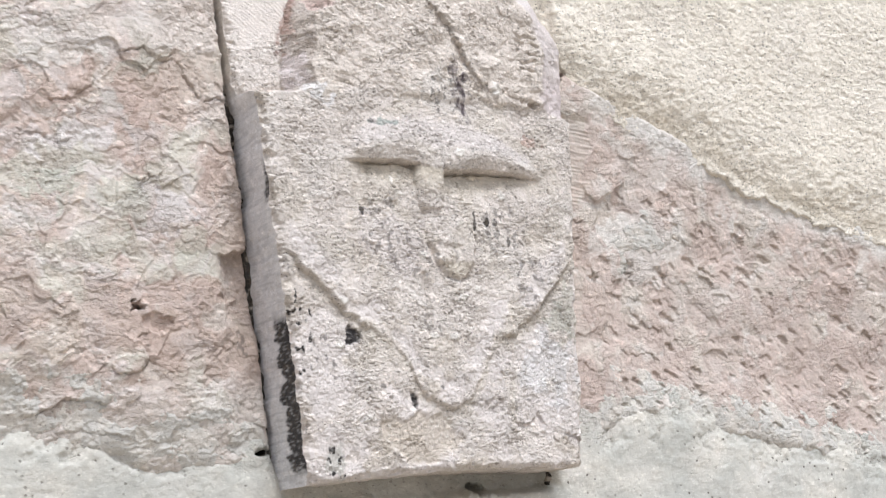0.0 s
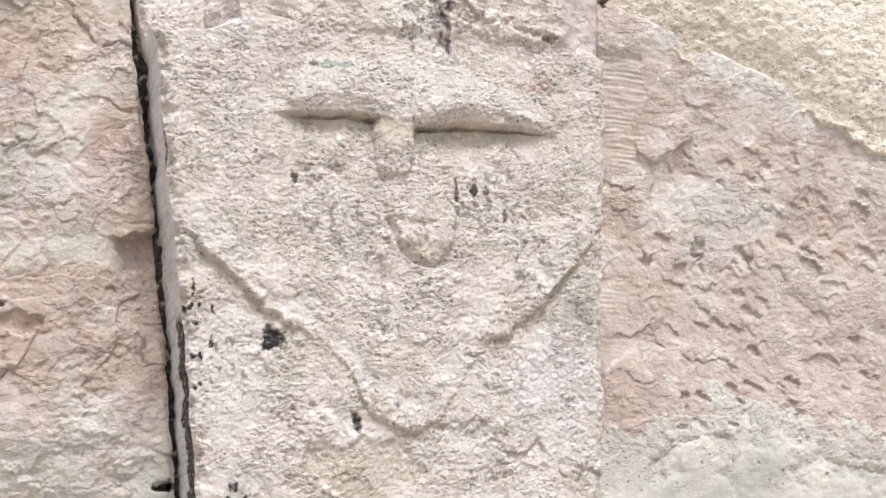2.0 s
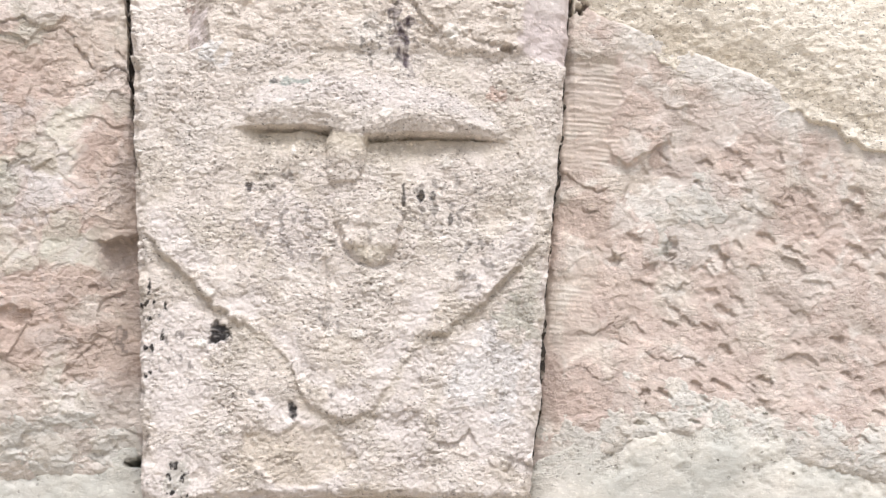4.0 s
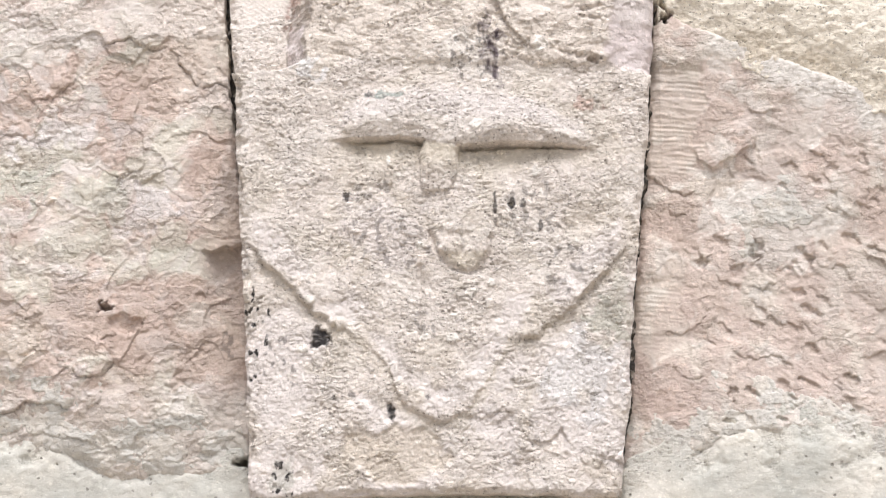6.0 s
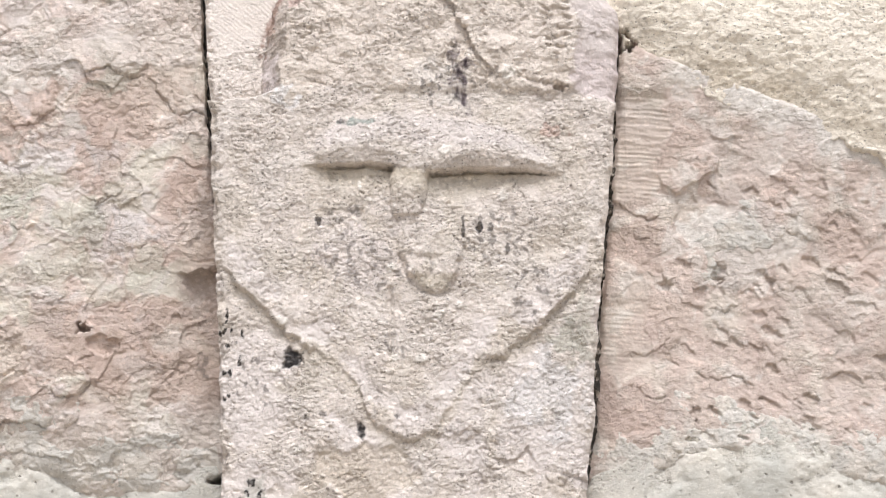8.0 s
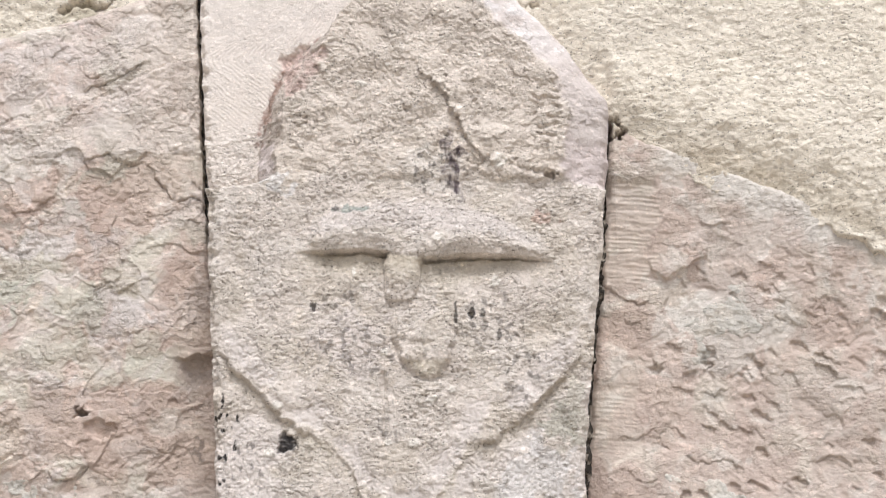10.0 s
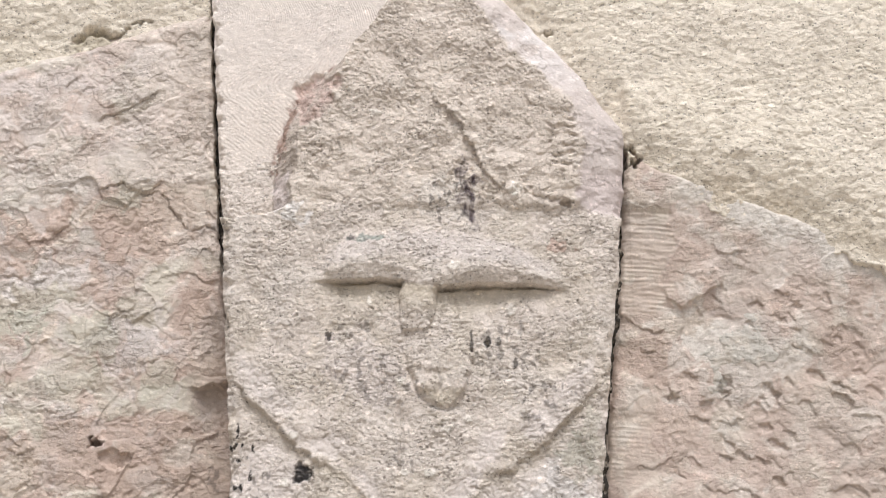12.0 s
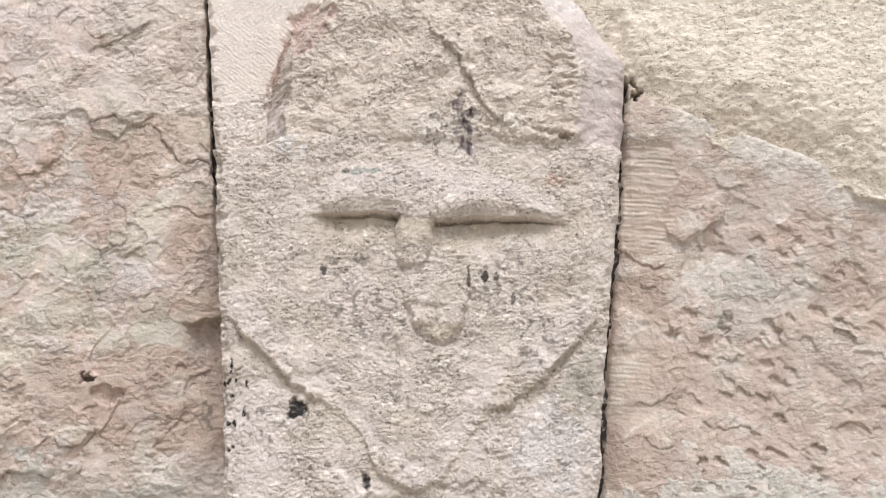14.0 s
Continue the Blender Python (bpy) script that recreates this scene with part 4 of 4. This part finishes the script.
    col = mix(col, (0.73, 0.70, 0.69), strip * smooth(-0.1, 0.4, fbm(wx, wz, 0.03, 4, 491)) * smooth(0.24, 0.34, z) * 0.8)
    col = mix(col, (0.57, 0.495, 0.475), strip * smooth(0.205, 0.185, z + 0.01 * fbm(x, z, 0.02, 3, 494)) * 0.8)
    d, run, _ = along(jx, jz, chamfer[2:8])
    col = mix(col, (0.32, 0.21, 0.17), smooth(0.0075, 0.001, d) * (1 - low) * smooth(-0.25, 0.2, fbm(x, z, 0.012, 4, 503)) * 0.85)
    col = mix(col, (0.42, 0.25, 0.20), blot(x, z, 0.114, 0.129, 0.012, 0.006, 497, 0.9) * 0.5)
    col = mix(col, (0.61, 0.475, 0.425), blot(x, z, -0.089, 0.269, 0.021, 0.026, 498, 0.45) * (1 - low) * (0.8 + 0.6 * fbm(x, z, 0.012, 4, 496)))
    col = mix(col, (0.40, 0.28, 0.23), blot(x, z, -0.120, 0.226, 0.005, 0.013, 501, 0.9) * 0.75)
    col = mix(col, (0.72, 0.645, 0.625), blot(x, z, -0.119, 0.190, 0.009, 0.018, 502, 0.7) * (1 - low) * 0.8)
    col = mix(col, (0.74, 0.73, 0.72), blot(x, z, -0.108, 0.163, 0.014, 0.008, 504, 0.9) * 0.6)
    # lichen and soot marks with shapes of their own, and two holes' inner shade as colour
    spatter = smooth(0.25, 0.5, fbm(x, z * 0.7, 0.006, 3, 500))
    dark = hole + spot
    for cx, cz, rx, rz, f in ((0.040, 0.050, 0.0016, 0.009, 0.8), (0.053, 0.049, 0.0028, 0.005, 0.95),
                              (0.062, 0.049, 0.0022, 0.004, 0.8), (0.075, 0.032, 0.002, 0.005, 0.8), (-0.058, 0.140, 0.0035, 0.003, 0.8), (-0.076, 0.057, 0.003, 0.004, 0.9),
                              (-0.014, -0.101, 0.002, 0.002, 0.7), (-0.072, -0.098, 0.003, 0.0025, 0.6)):
        dark = np.maximum(dark, f * blot(x, z, cx, cz, rx, rz, int(1000 * abs(cx) + 900 * cz) + 800, 0.5))
    for cx, cz, rx, rz, f in ((-0.138, -0.040, 0.0035, 0.015, 2.5), (-0.149, -0.036, 0.007, 0.018, 2.5), (-0.147, -0.075, 0.004, 0.030, 1.5), (0.065, 0.045, 0.026, 0.024, 0.45), (-0.05, 0.062, 0.022, 0.012, 0.5), (-0.045, 0.025, 0.045, 0.03, 0.45), (-0.127, -0.073, 0.014, 0.02, 0.55),
                              (0.028, 0.172, 0.026, 0.018, 0.6), (-0.124, -0.157, 0.008, 0.016, 1.8), (0.095, 0.0, 0.02, 0.02, 0.5), (-0.02, -0.04, 0.01, 0.02, 0.4)):
        dark = np.maximum(dark, f * spatter * blot(x, z, cx, cz, rx, rz, int(1000 * abs(cx)) + 830, 0.6))
    col = mix(col, (0.36, 0.355, 0.29), blot(x, z, 0.122, -0.044, 0.016, 0.016, 850, 0.8) * 0.6)
    col = mix(col, (0.42, 0.40, 0.33), blot(x, z, 0.135, -0.030, 0.008, 0.022, 851, 0.9) * 0.5)
    col = mix(col, (0.40, 0.39, 0.34), blot(x, z, -0.124, -0.157, 0.009, 0.018, 852, 0.6) * 0.6)
    col = mix(col, (0.22, 0.27, 0.24), blot(x, z, -0.046, 0.139, 0.013, 0.0035, 853, 0.8) * 0.7)
    streak = np.clip(0.75 + 0.9 * fbm(x * 1.8, z * 0.6 + x * 0.4, 0.008, 3, 855), 0, 1)
    col = mix(col, (0.13, 0.105, 0.115), np.maximum(blot(x, z, 0.043, 0.170, 0.008, 0.017, 856, 1.1), 0.8 * blot(x, z, 0.034, 0.192, 0.005, 0.013, 857, 1.1)) * streak)
    flecks = smooth(0.38, 0.55, fbm(x, z * 1.2, 0.0045, 3, 870)) * smooth(-0.2, 0.4, fbm(x, z, 0.05, 3, 873))
    col = mix(col, (0.24, 0.20, 0.16), flecks * 0.25 * (0.4 + 0.6 * low))
    col = mix(col, SOOT_SHADE, np.clip(dark, 0, 1))
    # pale crumbs standing on the worn face
    crumb = smooth(0.40, 0.52, fbm(x * 1.1 + z * 0.4, z - x * 0.3, 0.0042, 3, 875)) * smooth(-0.3, 0.3, fbm(x, z, 0.03, 3, 878)) * k
    h = h + 0.0005 * crumb
    # single pale shells and chips set in the stone
    for cx, cz, rx, rz in ((0.072, 0.075, 0.0042, 0.0052), (-0.104, -0.024, 0.0055, 0.0034), (-0.043, 0.086, 0.0016, 0.0045), (-0.036, 0.074, 0.0030, 0.0022), (0.020, -0.021, 0.0050, 0.0035), (-0.018, 0.018, 0.0050, 0.0035), (0.027, 0.112, 0.0045, 0.0040),
                           (0.036, -0.013, 0.0035, 0.0025), (0.079, 0.178, 0.0060, 0.0065), (-0.110, -0.062, 0.0050, 0.0035), (-0.037, 0.249, 0.0060, 0.0035), (0.006, -0.056, 0.0050, 0.0040), (-0.016, -0.055, 0.0040, 0.0030), (-0.090, -0.125, 0.0050, 0.0030)):
        chip = blot(x, z, cx, cz, rx, rz, int(1000 * abs(cx)) + 900, 0.35)
        h = h + 0.0011 * chip
        col = mix(col, (0.80, 0.76, 0.69), 0.75 * chip)
    col = mix(col, (0.79, 0.745, 0.68), crumb * 0.4)
    coarse = (0.45 + 0.55 * worn + 0.25 * fbm(wx, wz, 0.02, 3, 880)) * (1 - 0.65 * smoothed) * (1 - 0.55 * foot_pale) * (1 - 0.75 * fine) * (1 - 0.7 * strip) * (1 - hole) * (1 - 0.5 * wings * smooth(0.02, -0.03, p) * smooth(-0.35, -0.15, p))
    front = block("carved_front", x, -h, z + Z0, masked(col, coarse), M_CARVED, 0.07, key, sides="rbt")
    tagged(front, "grainy beige face with a carved bar, stem and chevron")
    # the sawn left flank, grey, charred along its front edge
    ex, ey, ez = x[:, 0], -h[:, 0], z[:, 0]
    n = 40
    f = np.linspace(0, 1, n)[None, :]
    fy = 0.07 + (ey[:, None] - 0.07) * f
    fz = ez[:, None] + 0 * f
    fx = ex[:, None] - 0.004 * (1 - f) + 0 * fz
    bulge = np.sin(f * np.pi)
    fx = fx + bulge * (0.0008 * fbm(fz, fy, 0.025, 3, 600) + 0.0007 * fbm(fz * 0.6, fy, 0.006, 3, 602))
    depth = fy - ey[:, None]
    char = smooth(-0.030, -0.045, fz) * smooth(0.028, 0.022, depth + 0.008 * fbm(fz, fy * 0.3, 0.012, 4, 604)) * smooth(-0.172, -0.160, fz) + 0.8 * smooth(0.008, 0.004, depth + 0.004 * fbm(fz, fy, 0.02, 3, 606)) * smooth(0.06, 0.07, fz) * smooth(0.105, 0.09, fz)
    col = full((0.67, 0.655, 0.655), fx)
    col = mix(col, (0.78, 0.755, 0.74), smooth(-0.2, 0.5, fbm(fz, fy * 1.6, 0.012, 5, 608)) * 0.6)
    col = mix(col, (0.50, 0.49, 0.495), smooth(0.1, 0.5, fbm(fz, fy * 0.12, 0.004, 3, 609)) * 0.6)
    col = mix(col, CREAM, smooth(0.15, 0.19, fz) * 0.9)
    col = mix(col, (0.05, 0.048, 0.05), char * (1.1 + 0.7 * fbm(fz * 2.2, fy * 0.8, 0.006, 3, 610)))
    side = block("side_face", fx, fy, fz + Z0, col, M_SIDE, 0.07, key, sides="")
    tagged(side, "smooth grey sawn flank with a charred black edge")


def joint(name, pts_a, pts_b, z0, z1, seed, label):
    """Crumbling mortar deep in an open joint, coloured near-black for the shade of the gap."""
    x, z = grid(lambda q: line(pts_a, q, 1) - 0.002, lambda q: line(pts_b, q, 1) + 0.002, z0, z1, 14, 420)
    h = -0.016 + 0.005 * fbm(x * 2, z, 0.05, 3, seed) + 0.002 * fbm(x, z, 0.008, 3, seed + 5)
    col = np.broadcast_to(np.array((0.045, 0.04, 0.036)), (*x.shape, 3)).copy()
    col = mix(col, (0.45, 0.40, 0.34), smooth(0.30, 0.5, fbm(x, z, 0.007, 4, seed + 9)) * 0.85)
    ob = block(name, x, -h, z + Z0, col, M_MORTAR, 0.08)
    tagged(ob, label, "mortar", kind="structure")


plaster_sheet()
stone_left()
stone_right()
carved_block()
joint("mortar_joint_1", JOINT_L, KEY_L, -0.19, 0.36, 700, "crumbling mortar in the open joint beside the keystone, near-black to hold its shade")
joint("mortar_joint_2", KEY_R, JOINT_R, -0.19, 0.20, 720, "crumbling mortar in the open joint beside the keystone, near-black to hold its shade")
